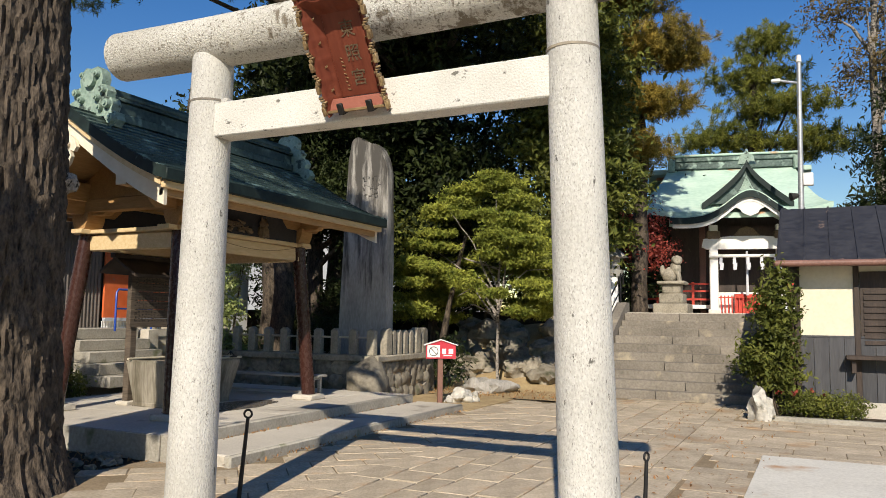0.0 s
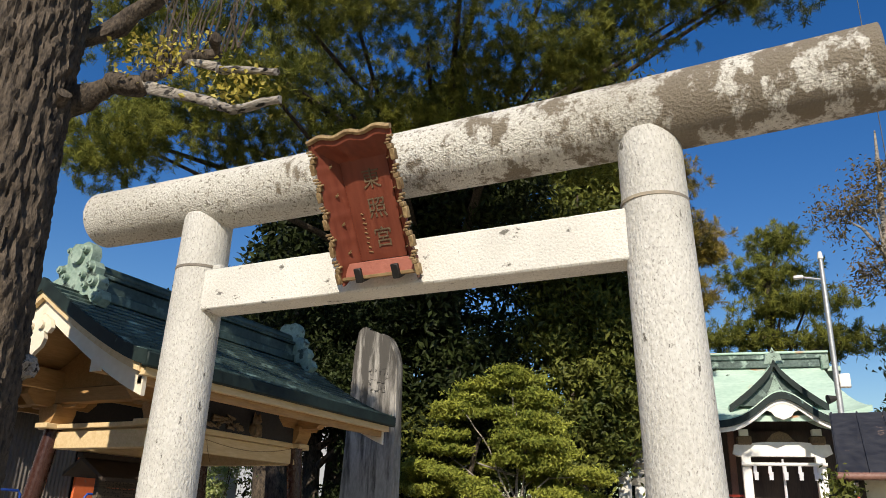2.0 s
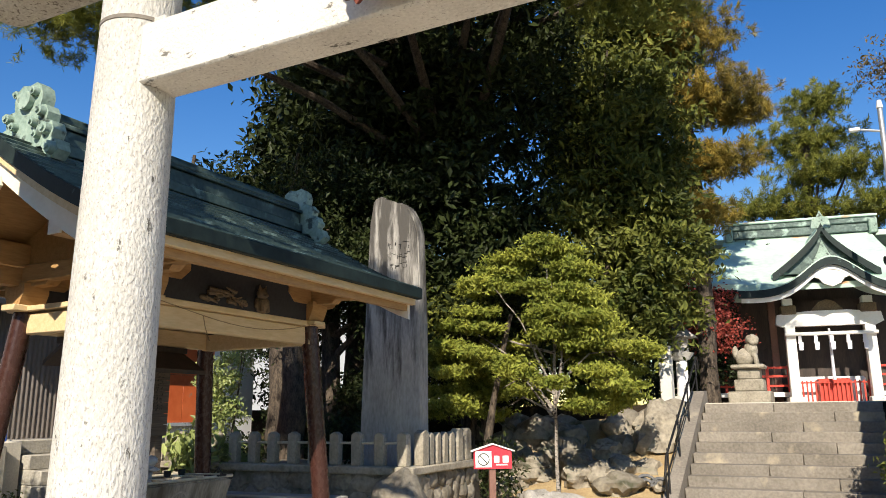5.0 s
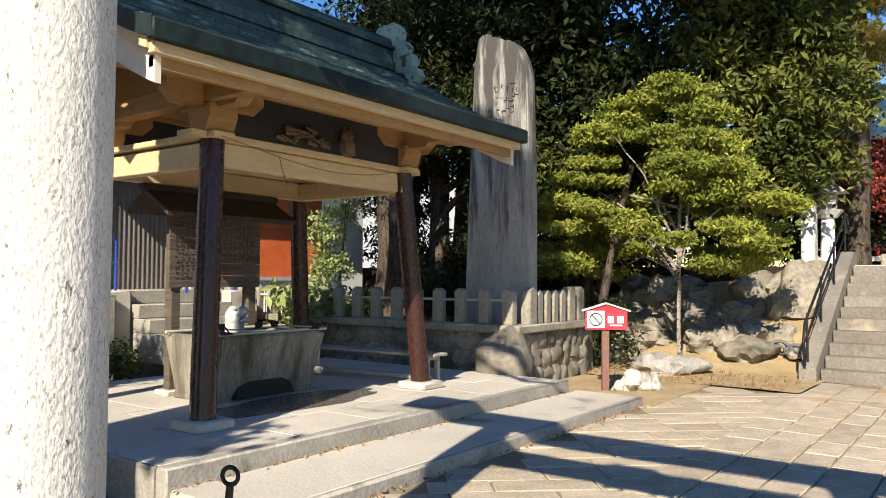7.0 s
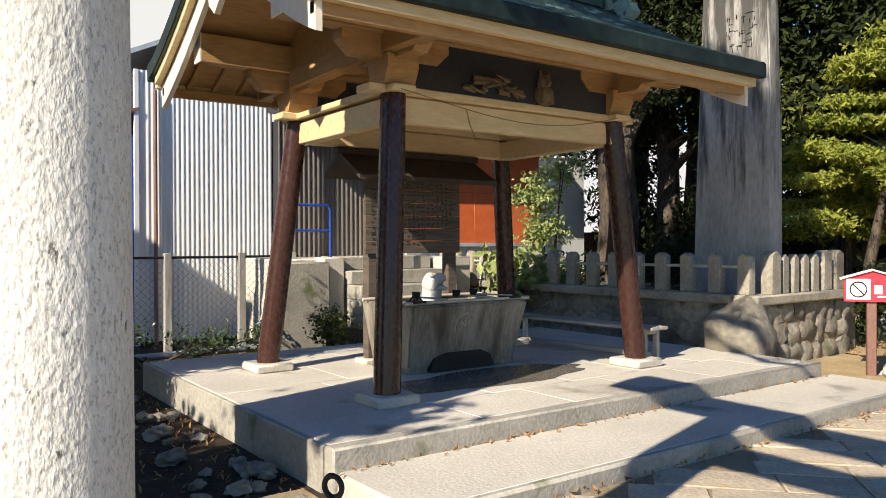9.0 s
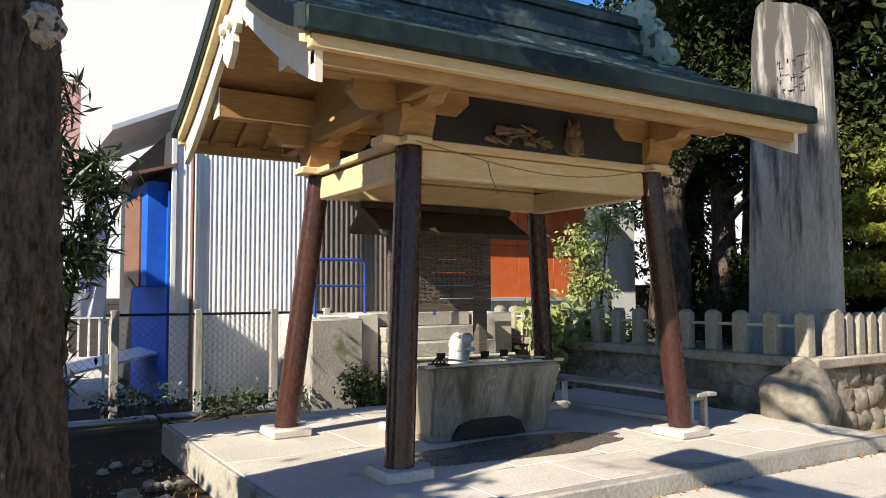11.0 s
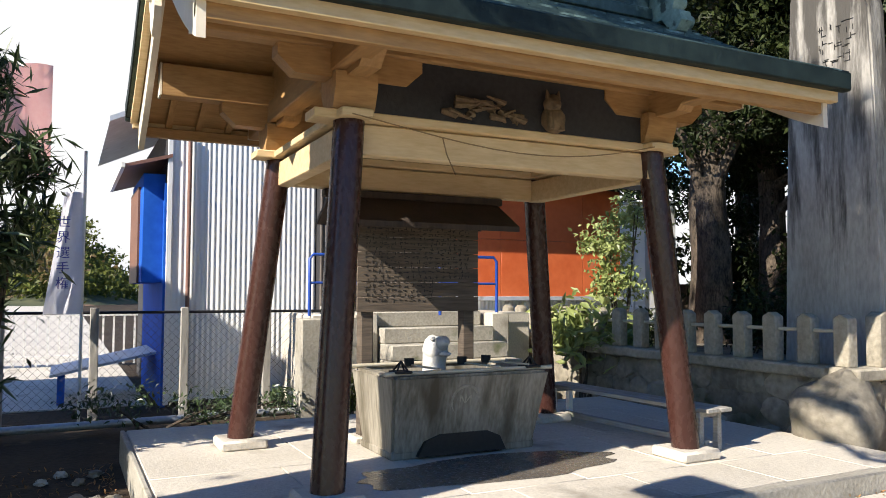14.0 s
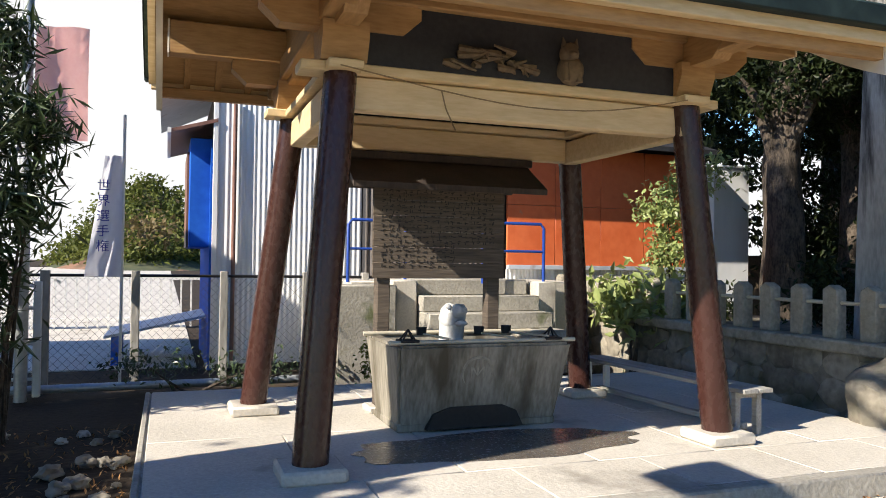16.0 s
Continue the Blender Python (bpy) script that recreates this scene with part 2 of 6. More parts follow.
M["black_roof"] = material("black_sheet_roof", (0.02, 0.02, 0.023), (0.045, 0.045, 0.05), 0.55, coarse=1, fine=8, bump=0.2, spots=((0.30, 0.20, 0.15), 3.2, 0.70, 0.76))
M["rust"] = material("brown_gutter", (0.16, 0.08, 0.06), (0.25, 0.13, 0.10), 0.5)
M["red"] = material("vermilion_paint", (0.42, 0.035, 0.02), (0.52, 0.06, 0.035), 0.5, fine=10, bump=0.08)
M["sign_red"] = material("sign_red", (0.50, 0.03, 0.05), (0.56, 0.05, 0.07), 0.45, bump=0)
M["dark_wood"] = material("dark_timber", (0.03, 0.022, 0.018), (0.07, 0.05, 0.04), 0.7, stretch=(4, 4, 0.6), fine=10, bump=0.2)
# plaster taken near black, so the colour itself carries the shade
M["shadow_plaster"] = material("shade_darkened_plaster", (0.022, 0.022, 0.024), (0.042, 0.041, 0.044), 0.9)
M["corr_white"] = material("white_corrugated_steel", (0.72, 0.73, 0.73), (0.82, 0.82, 0.82), 0.5, metal=0.1, stretch=(1, 1, 0.3), coarse=1, fine=6, bump=0.05, spots=((0.42, 0.34, 0.28), 2.5, 0.70, 0.80))
M["corr_brown"] = material("brown_corrugated_steel", (0.10, 0.085, 0.075), (0.16, 0.14, 0.125), 0.6, metal=0.1, stretch=(1, 1, 0.3), bump=0.05)
M["orange"] = material("orange_steel", (0.58, 0.115, 0.035), (0.68, 0.16, 0.055), 0.5, coarse=1.2, fine=8, bump=0.06, spots=((0.34, 0.22, 0.15), 3, 0.70, 0.78))
M["blue"] = material("blue_paint", (0.012, 0.085, 0.42), (0.02, 0.12, 0.52), 0.8, fine=8, bump=0.05, spec=0.1)
M["blue_rail"] = material("blue_rail_paint", (0.015, 0.05, 0.28), (0.025, 0.08, 0.38), 0.35, bump=0.03)
M["shutter"] = material("brown_shutter", (0.14, 0.06, 0.035), (0.20, 0.09, 0.05), 0.6, stretch=(1, 1, 4), bump=0.1)
M["board"] = material("notice_board_wood", (0.065, 0.05, 0.038), (0.135, 0.105, 0.078), 0.8, stretch=(1, 0.5, 8), fine=8, coarse=2, bump=0.2)
M["ink"] = material("brush_ink", (0.012, 0.011, 0.01), (0.03, 0.027, 0.024), 0.7, bump=0)
M["bamboo"] = material("bamboo", (0.42, 0.37, 0.27), (0.58, 0.52, 0.40), 0.5, stretch=(1, 1, 1), fine=20, bump=0.1)
M["galv"] = material("galvanised_steel", (0.36, 0.37, 0.38), (0.52, 0.53, 0.54), 0.45, metal=0.6, bump=0.05)
M["tin"] = material("tin_roof", (0.40, 0.44, 0.50), (0.56, 0.60, 0.66), 0.5, metal=0.2, coarse=1, fine=6, bump=0.1, spots=((0.20, 0.13, 0.10), 2, 0.62, 0.72))
M["cloth_white"] = material("white_cloth", (0.72, 0.72, 0.76), (0.80, 0.80, 0.84), 0.8, fine=10, bump=0.05, translucent=0.3)
M["cloth_red"] = material("faded_red_cloth", (0.86, 0.58, 0.55), (0.90, 0.66, 0.62), 0.8, bump=0.05, translucent=0.6)
M["ink_blue"] = material("blue_print", (0.05, 0.06, 0.32), (0.08, 0.09, 0.40), 0.7, bump=0)
M["hill"] = material("wooded_hill", (0.03, 0.045, 0.018), (0.10, 0.10, 0.045), 0.95, coarse=0.15, fine=0.9, bump=1.0, spots=((0.28, 0.15, 0.09), 0.10, 0.56, 0.66))
M["roof_tile"] = material("grey_roof_tile", (0.10, 0.105, 0.11), (0.18, 0.18, 0.185), 0.6, fine=20)
M["lion"] = material("pale_lion_stone", (0.42, 0.41, 0.39), (0.60, 0.59, 0.57), 0.75, fine=24, bump=0.3)
M["carving"] = material("weathered_carving", (0.09, 0.062, 0.038), (0.20, 0.14, 0.08), 0.8, fine=24, bump=0.4)
M["wire"] = material("dull_wire", (0.05, 0.05, 0.05), (0.09, 0.09, 0.09), 0.6, bump=0)
# plain emission: brightness of the low western sky, put on a sheet
haze_glow = bpy.data.materials.new("western_sky_glow")
haze_glow.use_nodes = True
haze_glow.node_tree.nodes.clear()
em = haze_glow.node_tree.nodes.new("ShaderNodeEmission")
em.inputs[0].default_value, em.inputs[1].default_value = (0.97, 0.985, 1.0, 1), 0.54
haze_glow.node_tree.links.new(em.outputs[0], haze_glow.node_tree.nodes.new("ShaderNodeOutputMaterial").inputs[0])
M["haze_glow"] = haze_glow
M["straw"] = material("straw_cord", (0.20, 0.13, 0.06), (0.30, 0.20, 0.10), 0.9, bump=0)


# ---- mesh helpers ----
def mesh_object(name, bm, mat, angle=38):
    me = bpy.data.meshes.new(name)
    bmesh.ops.recalc_face_normals(bm, faces=bm.faces)
    bm.to_mesh(me)
    bm.free()
    me.shade_smooth()
    me.set_sharp_from_angle(angle=radians(angle))
    me.materials.append(mat)
    return me


def part(name, bm, mat, parent=None, label=""):
    """Links a bmesh as one mesh object, under a thing or a part."""
    ob = new(name, mesh_object(name, bm, mat))
    if parent is not None:
        ob.parent = parent
        ob.matrix_parent_inverse = Matrix.Identity(4)
    if label:
        ob["label"] = label
    return ob


def thing(name, label, category, group="", m=None):
    ob = new(name)
    ob.empty_display_size = 0.2
    if m is not None:
        ob.matrix_basis = m
    return tagged(ob, label, category, group)


def box(bm, lo, hi, bevel=0.0, m=None):
    lo, hi = Vector(lo), Vector(hi)
    made = bmesh.ops.create_cube(bm, size=1.0)["verts"]
    for v in made:
        v.co = Vector((lo[i] + (v.co[i] + 0.5) * (hi[i] - lo[i]) for i in range(3)))
    if bevel:
        edges = list({e for v in made for e in v.link_edges})
        out = bmesh.ops.bevel(bm, geom=edges, offset=bevel, segments=1, affect="EDGES", profile=0.5)
        made = list({v for f in out["faces"] for v in f.verts} | {v for v in made if v.is_valid})
    if m is not None:
        bmesh.ops.transform(bm, matrix=m, verts=made)
    return made


def boxed(lo, hi, bevel=0.0, m=None):
    bm = bmesh.new()
    box(bm, lo, hi, bevel, m)
    return bm


def tube(bm, p0, p1, r0, r1=None, seg=14):
    """A tapered, capped rod from p0 to p1."""
    p0, p1 = Vector(p0), Vector(p1)
    r1 = r0 if r1 is None else r1
    way = p1 - p0
    turn = way.to_track_quat("Z", "Y").to_matrix().to_4x4()
    out = bmesh.ops.create_cone(bm, cap_ends=True, segments=seg, radius1=r0, radius2=r1, depth=way.length)
    bmesh.ops.transform(bm, matrix=Matrix.Translation((p0 + p1) / 2) @ turn, verts=out["verts"])
    return out["verts"]


def rod(p0, p1, r0, r1=None, seg=14):
    bm = bmesh.new()
    tube(bm, p0, p1, r0, r1, seg)
    return bm


def sweep(bm, pts, radii, seg=10):
    """A round tube through several points."""
    rings = []
    pts = [Vector(p) for p in pts]
    side = None
    for i, p in enumerate(pts):
        way = (pts[min(i + 1, len(pts) - 1)] - pts[max(i - 1, 0)]).normalized()
        if side is None:
            side = Vector((1, 0, 0)) if abs(way.x) < 0.8 else Vector((0, 1, 0))
        side = (side - way * side.dot(way)).normalized()
        over = way.cross(side)
        rings.append([bm.verts.new(p + side * (math.cos(a) * radii[i]) + over * (math.sin(a) * radii[i])) for a in [k * math.tau / seg for k in range(seg)]])
    for a, b in zip(rings, rings[1:]):
        for k in range(seg):
            bm.faces.new((a[k], a[(k + 1) % seg], b[(k + 1) % seg], b[k]))
    bm.faces.new(rings[0][::-1])
    bm.faces.new(rings[-1])


def prism(bm, outline, lo, hi, axis="y"):
    """Extrudes a flat outline along an axis from lo to hi. The outline is in the two other axes."""
    def at(p, v):
        return {"y": (p[0], v, p[1]), "x": (v, p[0], p[1]), "z": (p[0], p[1], v)}[axis]
    a = [bm.verts.new(at(p, lo)) for p in outline]
    b = [bm.verts.new(at(p, hi)) for p in outline]
    bm.faces.new(a)
    bm.faces.new(b[::-1])
    for i in range(len(a)):
        j = (i + 1) % len(a)
        bm.faces.new((a[i], b[i], b[j], a[j]))


def ribbon(bm, pts, lo, hi, down, axis="y"):
    """A strip that follows pts (two coordinates each) and is down thick (one number, or one a point), from lo to hi along axis."""
    downs = down if isinstance(down, (list, tuple)) else [down] * len(pts)
    def at(p, v):
        return (p[0], v, p[1]) if axis == "y" else (v, p[0], p[1])
    rows = [[bm.verts.new(at(p, v)) for p in line] for v in (lo, hi) for line in (pts, [(p[0], p[1] - d) for p, d in zip(pts, downs)])]
    t0, b0, t1, b1 = rows
    for i in range(len(pts) - 1):
        for a, b in ((t0, t1), (b1, b0), (b0, t0), (t1, b1)):
            bm.faces.new((a[i], b[i], b[i + 1], a[i + 1]))
    for i in (0, -1):
        bm.faces.new((t0[i], b0[i], b1[i], t1[i]))


def lump(bm, centre, size, rng, rough=0.18, sub=3, squash=0.0):
    """An uneven stone-like lump."""
    out = bmesh.ops.create_icosphere(bm, subdivisions=sub, radius=1.0)["verts"]
    off = Vector((rng.uniform(-50, 50), rng.uniform(-50, 50), rng.uniform(-50, 50)))
    for v in out:
        d = 1 + rough * 1.6 * noise.noise(v.co * 1.3 + off) + rough * 0.7 * noise.noise(v.co * 3.1 + off)
        c = v.co * d
        if squash and c.z < -squash:
            c.z = -squash
        v.co = Vector((centre[0] + c.x * size[0], centre[1] + c.y * size[1], centre[2] + c.z * size[2]))
    return out


def leaves_mesh(name, pts, length, width, mat, seed, up=0.5, along=None, facing=0.9):
    """Many small pointed leaves, each a folded pair of faces, turned somewhat to the southern light."""
    g = np.random.default_rng(seed)
    n = len(pts)
    u = g.normal(size=(n, 3))
    if along is not None:
        u = u * 0.55 + along
    nrm = g.normal(size=(n, 3))
    nrm += facing * np.array([0.3, -0.9, 0.75])
    nrm[:, 2] += up * 2
    u /= np.linalg.norm(u, axis=1, keepdims=True)
    v = np.cross(nrm, u)
    v /= np.linalg.norm(v, axis=1, keepdims=True) + 1e-9
    w = np.cross(u, v)
    size = g.uniform(0.65, 1.3, (n, 1))
    u, v, w = u * size * length / 2, v * size * width / 2, w * size * width * 0.22
    co = np.stack([pts - u, pts + v + w, pts + u, pts - v + w], axis=1).reshape(-1, 3)
    base = np.arange(n)[:, None] * 4
    tri = np.concatenate([base + np.array([[0, 1, 2]]), base + np.array([[0, 2, 3]])], axis=1).reshape(-1, 3)
    me = bpy.data.meshes.new(name)
    me.from_pydata(co.tolist(), [], tri.tolist())
    me.materials.append(mat)
    return me


def clumps(blobs, count, per, spread, seed, flat=0.5, shell=0.45):
    """Points gathered in clumps that lie in the outer part of several ellipsoids. blobs: (centre, radii)."""
    g = np.random.default_rng(seed)
    vol = np.array([b[1][0] * b[1][1] * b[1][2] for b in blobs]) ** 0.7
    pick = g.choice(len(blobs), size=count, p=vol / vol.sum())
    d = g.normal(size=(count, 3))
    d /= np.linalg.norm(d, axis=1, keepdims=True)
    r = (shell + (1 - shell) * g.random((count, 1)) ** 0.6) * g.uniform(0.82, 1.12, (count, 1))
    c = np.array([b[0] for b in blobs])[pick] + d * r * np.array([b[1] for b in blobs])[pick]
    k = g.normal(size=(count, per, 3)) * spread * g.uniform(0.6, 1.3, (count, 1, 1))
    k[:, :, 2] *= flat
    return (c[:, None, :] + k).reshape(-1, 3), c


def foliage(name, parent, blobs, count, per, spread, length, width, mat, seed, flat=0.5, shell=0.45, up=0.2, label=""):
    pts, centres = clumps(blobs, count, per, spread, seed, flat, shell)
    ob = new(name, leaves_mesh(name, pts, length, width, mat, seed + 1, up))
    ob.parent = parent
    if label:
        ob["label"] = label
    return centres


def tufts(name, parent, blobs, count, needles, twig, length, width, mat, seed, shell=0.15):
    """Pine foliage: brush-like tufts of needles round short twigs, gathered in several ellipsoids."""
    g = np.random.default_rng(seed)
    c = clumps(blobs, count, 1, 0.001, seed, 1.0, shell)[1]
    d = g.normal(size=(count, 3))
    d[:, 2] += 0.7
    d /= np.linalg.norm(d, axis=1, keepdims=True)
    size = g.uniform(0.7, 1.35, (count, 1, 1))
    way = d[:, None, :] * 0.7 + g.normal(size=(count, needles, 3)) * 0.75
    way /= np.linalg.norm(way, axis=2, keepdims=True)
    pts = c[:, None, :] + d[:, None, :] * twig * size * g.uniform(-0.5, 0.5, (count, needles, 1)) + way * length * 0.45
    ob = new(name, leaves_mesh(name, pts.reshape(-1, 3), length, width, mat, seed + 1, 0.1, way.reshape(-1, 3) * 2.2, 1.1))
    ob.parent = parent


# ---- ground, platform, terrace ----
def structure(name, bm, mat, label, category):
    return tagged(part(name, bm, mat), label, category, kind="structure")


bm = bmesh.new()
bmesh.ops.create_grid(bm, x_segments=60, y_segments=60, size=900)
for v in bm.verts:
    v.co.z = -0.04
structure("ground", bm, M["earth"], "bare brown earth round the shrine precinct", "ground")

bm = bmesh.new()
box(bm, (-5.2, -9, -0.2), (9, 15.6, -0.012))
box(bm, (-6.15, -4, -0.2), (-5.2, 5.5, -0.014))
structure("pavement", bm, M["joint"], "stone-paved approach with sandy joints", "pavement")
pavement = bpy.data.objects["pavement"]

platform = structure("floor", boxed((-10.3, 5.62, -0.1), (-6.0, 11.4, 0.246)), M["concrete_edge"], "raised concrete floor of the water pavilion", "floor")
for i, (xa, xb) in enumerate(((-10.3, -9.45), (-9.45, -8.1), (-8.1, -6.75), (-6.75, -6.06))):
    for j in range(6):
        ya = 5.64 + 0.96 * j + (0.3 if i % 2 and j else 0)
        yb = min(11.4, 5.64 + 0.96 * (j + 1) + (0.3 if i % 2 else 0)) if j < 5 else 11.4
        part("floor_slab", boxed((xa + 0.004, ya + 0.004, 0.10), (xb - 0.004, yb - 0.004, 0.26), 0.006), M["concrete"], platform)
part("edge_strip", boxed((-6.06, 5.60, -0.1), (-5.93, 11.42, 0.264), 0.015), M["concrete_edge"], platform, "mossy concrete edge")
part("side_strip", boxed((-10.32, 5.585, -0.1), (-6.06, 5.63, 0.262), 0.01), M["concrete_edge"], platform)
low = structure("step_slab", boxed((-5.93, 5.62, -0.1), (-5.06, 11.6, 0.12), 0.02), M["concrete"], "low worn concrete step before the water pavilion", "step")
part("kerb", boxed((-5.12, 5.60, -0.1), (-5.02, 11.62, 0.116), 0.02), M["concrete_edge"], low, "rough kerb of the step")
# damp stain on the floor in front of the basin
rng = random.Random(3)
bm = bmesh.new()
ring = []
for k in range(40):
    a = k * math.tau / 40
    w = 1 + 0.35 * noise.noise(Vector((math.cos(a) * 2, math.sin(a) * 2, 4)))
    ring.append((-7.35 + 0.42 * w * math.cos(a), 8.1 + 1.15 * w * math.sin(a)))
prism(bm, ring, 0.262, 0.2655, "z")
part("damp_patch", bm, M["wet"], platform, "wet dark stain on the concrete")

bm = bmesh.new()
box(bm, (-34, 19.1, -0.1), (30, 90, 1.84))
structure("terrace", bm, M["earth"], "raised earth terrace on which the hall stands", "ground")
bm = bmesh.new()
box(bm, (-4.4, 19.05, 1.84), (4, 25.5, 1.862), 0.005)
structure("terrace_paving", bm, M["concrete"], "pale paving before the hall", "pavement")
structure("concrete_pad", boxed((0.05, 4.5, -0.05), (6.5, 9.4, 0.014), 0.004), M["pad"], "stained pale concrete pad beside the paving", "pavement")
structure("planting_kerb", boxed((-0.35, 13.25, -0.05), (4.5, 13.40, 0.07), 0.01), M["concrete_edge"], "low kerb of a planting bed", "kerb")
structure("planting_bed", boxed((-0.45, 13.40, -0.05), (4.5, 14.3, 0.03)), M["earth"], "earth bed before the hut", "ground")
bm = bmesh.new()
bmesh.ops.create_grid(bm, x_segments=40, y_segments=30, size=1)
for v in bm.verts:
    x, y = -8.2 + 4.5 * (v.co.x + 1) / 2, 13.9 + 5.3 * (v.co.y + 1) / 2
    t = max(0.0, (y - 15.6) / 3.5)
    z = 0.02 + 1.5 * t ** 1.3 + 0.10 * noise.noise(Vector((x * 1.5, y * 1.5, 2))) * min(1, t * 3 + 0.25)
    v.co = Vector((x, y, z))
structure("verge", boxed((-7.15, 11.6, -0.06), (-4.93, 13.95, 0.016), 0.004), M["drygrass"], "strip of dry straw and litter beside the paving", "ground")
structure("slope", bm, M["drygrass"], "sandy slope strewn with dry leaves", "ground")

# ---- stone stairs to the terrace ----
stairs = tagged(new("stairs"), "weathered stone stairs rising to the shrine hall", "stairs", kind="structure")
for i in range(10):
    z1, y0 = 0.184 * (i + 1), 15.55 + 0.35 * i
    xs = [-3.75, -2.4 + 0.55 * (i % 3), -0.45]
    for a, b in zip(xs, xs[1:]):
        part("tread_stone", boxed((a + 0.004, y0, z1 - 0.20), (b - 0.004, y0 + 0.40, z1), 0.012), M["stair"], stairs)
part("core", boxed((-3.7, 17.2, -0.1), (-0.5, 19.1, 0.9)), M["stair"], stairs)
bm = bmesh.new()
prism(bm, [(15.35, -0.05), (15.35, 0.22), (19.0, 2.12), (19.35, 2.12), (19.35, -0.05)], -4.02, -3.77, "x")
part("cheek_wall", bm, M["stair"], stairs, "sloping stone cheek of the stairs")
rail = thing("handrail", "dark iron handrail beside the stone stairs", "handrail")
bm = bmesh.new()
sweep(bm, [(-3.92, 15.3, 0.25), (-3.92, 15.2, 0.62), (-3.92, 15.35, 0.92), (-3.92, 19.0, 2.78), (-3.92, 19.25, 2.86), (-3.92, 19.32, 2.6)], [0.022] * 6, 8)
part("top_rail", bm, M["iron"], rail)
bm = bmesh.new()
sweep(bm, [(-3.92, 15.4, 0.62), (-3.92, 19.1, 2.5)], [0.014] * 2, 8)
part("lower_rail", bm, M["iron"], rail)
for y in (15.5, 16.6, 17.8, 19.0):
    zb = 0.22 + (y - 15.35) * 0.52
    part("baluster", rod((-3.92, y, zb - 0.05), (-3.92, y, zb + 0.76), 0.018, seg=8), M["iron"], rail)

# ---- torii ----
torii = thing("torii", "weathered pale granite torii gate spanning the approach", "torii gate")


def pillar_mesh(x0, x1, top, r0, r1):
    bm = bmesh.new()
    sweep(bm, [(x0 + (x1 - x0) * f, 3.70, -0.05 + (top + 0.05) * f) for f in [k / 8 for k in range(9)]], [r0 + (r1 - r0) * k / 8 for k in range(9)], 40)
    return bm


part("pillar", pillar_mesh(-3.745, -3.685, 3.74, 0.195, 0.165), M["granite"], torii)
part("pillar", pillar_mesh(-0.525, -0.655, 3.74, 0.190, 0.165), M["granite"], torii)
for x, r in ((-3.69, 0.169), (-0.645, 0.169)):
    bm = bmesh.new()
    tube(bm, (x, 3.70, 3.345), (x, 3.70, 3.362), r + 0.003, seg=40)
    part("joint_ring", bm, M["stair"], torii, "dark mortar joint in the pillar")
for x in (-3.50,):
    part("wedge", boxed((x - 0.035, 3.63, 3.32), (x + 0.035, 3.77, 3.365), 0.01), M["granite"], torii, "stone wedge above the tie beam")
part("tie_beam", boxed((-3.62, 3.60, 3.045), (-0.70, 3.79, 3.325), 0.012), M["granite_pale"], torii)
bm = bmesh.new()
rows = 30
sweep(bm, [(-4.74 + 5.20 * k / rows, 3.70, 3.865 + 0.03 * (abs(k - rows / 2) / (rows / 2)) ** 2.5) for k in range(rows + 1)], [0.205 + 0.004 * (abs(k - rows / 2) / (rows / 2)) for k in range(rows + 1)], 40)
part("top_beam", bm, M["granite_beam"], torii, "lichen-stained round stone top beam")

# ---- name plaque on the torii ----
pm = pose(-2.155, 3.615, 3.135, 31.4, 0, 0) @ Matrix.Scale(0.928, 4)
plaque = thing("name_plaque", "carved red-brown wooden name plaque with scalloped gilt rim", "plaque", m=pm)
W2, H2 = 0.165, 0.72
part("panel", boxed((-W2, -0.01, 0.10), (W2, 0.03, 0.10 + 0.66), 0.004), M["plaque"], plaque)


def flared(side):
    """A flared side board with a scalloped outer edge."""
    bm = bmesh.new()
    n = 42
    inner, outer, back = [], [], []
    for k in range(n + 1):
        z = -0.02 + 0.90 * k / n
        wave = 0.018 * abs(math.sin(k / n * math.pi * 6)) + (0.012 if (k % 7) < 2 else 0)
        inner.append(bm.verts.new((side * W2, 0.0, max(0.09, min(0.77, z)))))
        outer.append(bm.verts.new((side * (W2 + 0.085 + wave), -0.13, z)))
        back.append(bm.verts.new((side * (W2 + 0.085 + wave), -0.10, z)))
    base = [bm.verts.new((side * W2, 0.04, v.co.z)) for v in inner]
    for a, b in ((inner, outer), (outer, back), (back, base)):
        for k in range(n):
            bm.faces.new((a[k], b[k], b[k + 1], a[k + 1]))
    return bm


for side in (-1, 1):
    board = part("side_board", flared(side), M["plaque"], plaque)
    bm = bmesh.new()
    for k in range(5):
        z = 0.0 + 0.172 * k
        for a, b, o in ((0.0, 0.068, 0.014), (0.068, 0.098, 0.004), (0.098, 0.112, -0.008), (0.116, 0.130, 0.006), (0.134, 0.150, 0.014)):
            xc = side * (W2 + 0.10 + o)
            box(bm, (xc - 0.016, -0.150, z + a), (xc + 0.016, -0.112, z + b), 0.004)
    part("gilt_rim", bm, M["gilt_rim"], board, "worn gilt scallops")
    for k, z in enumerate((0.16, 0.34, 0.52, 0.70)):
        bm = bmesh.new()
        x = side * (W2 + 0.045)
        sweep(bm, [(x + 0.02 * math.sin(a * 1.7), -0.062, z + 0.02 * math.cos(a) + a * 0.008) for a in [j * 0.5 for j in range(10)]], [0.0035] * 10, 6)
        part("scroll", bm, M["gold"], board, "incised gilt cloud scroll")
bm = bmesh.new()
n = 30
lines = []
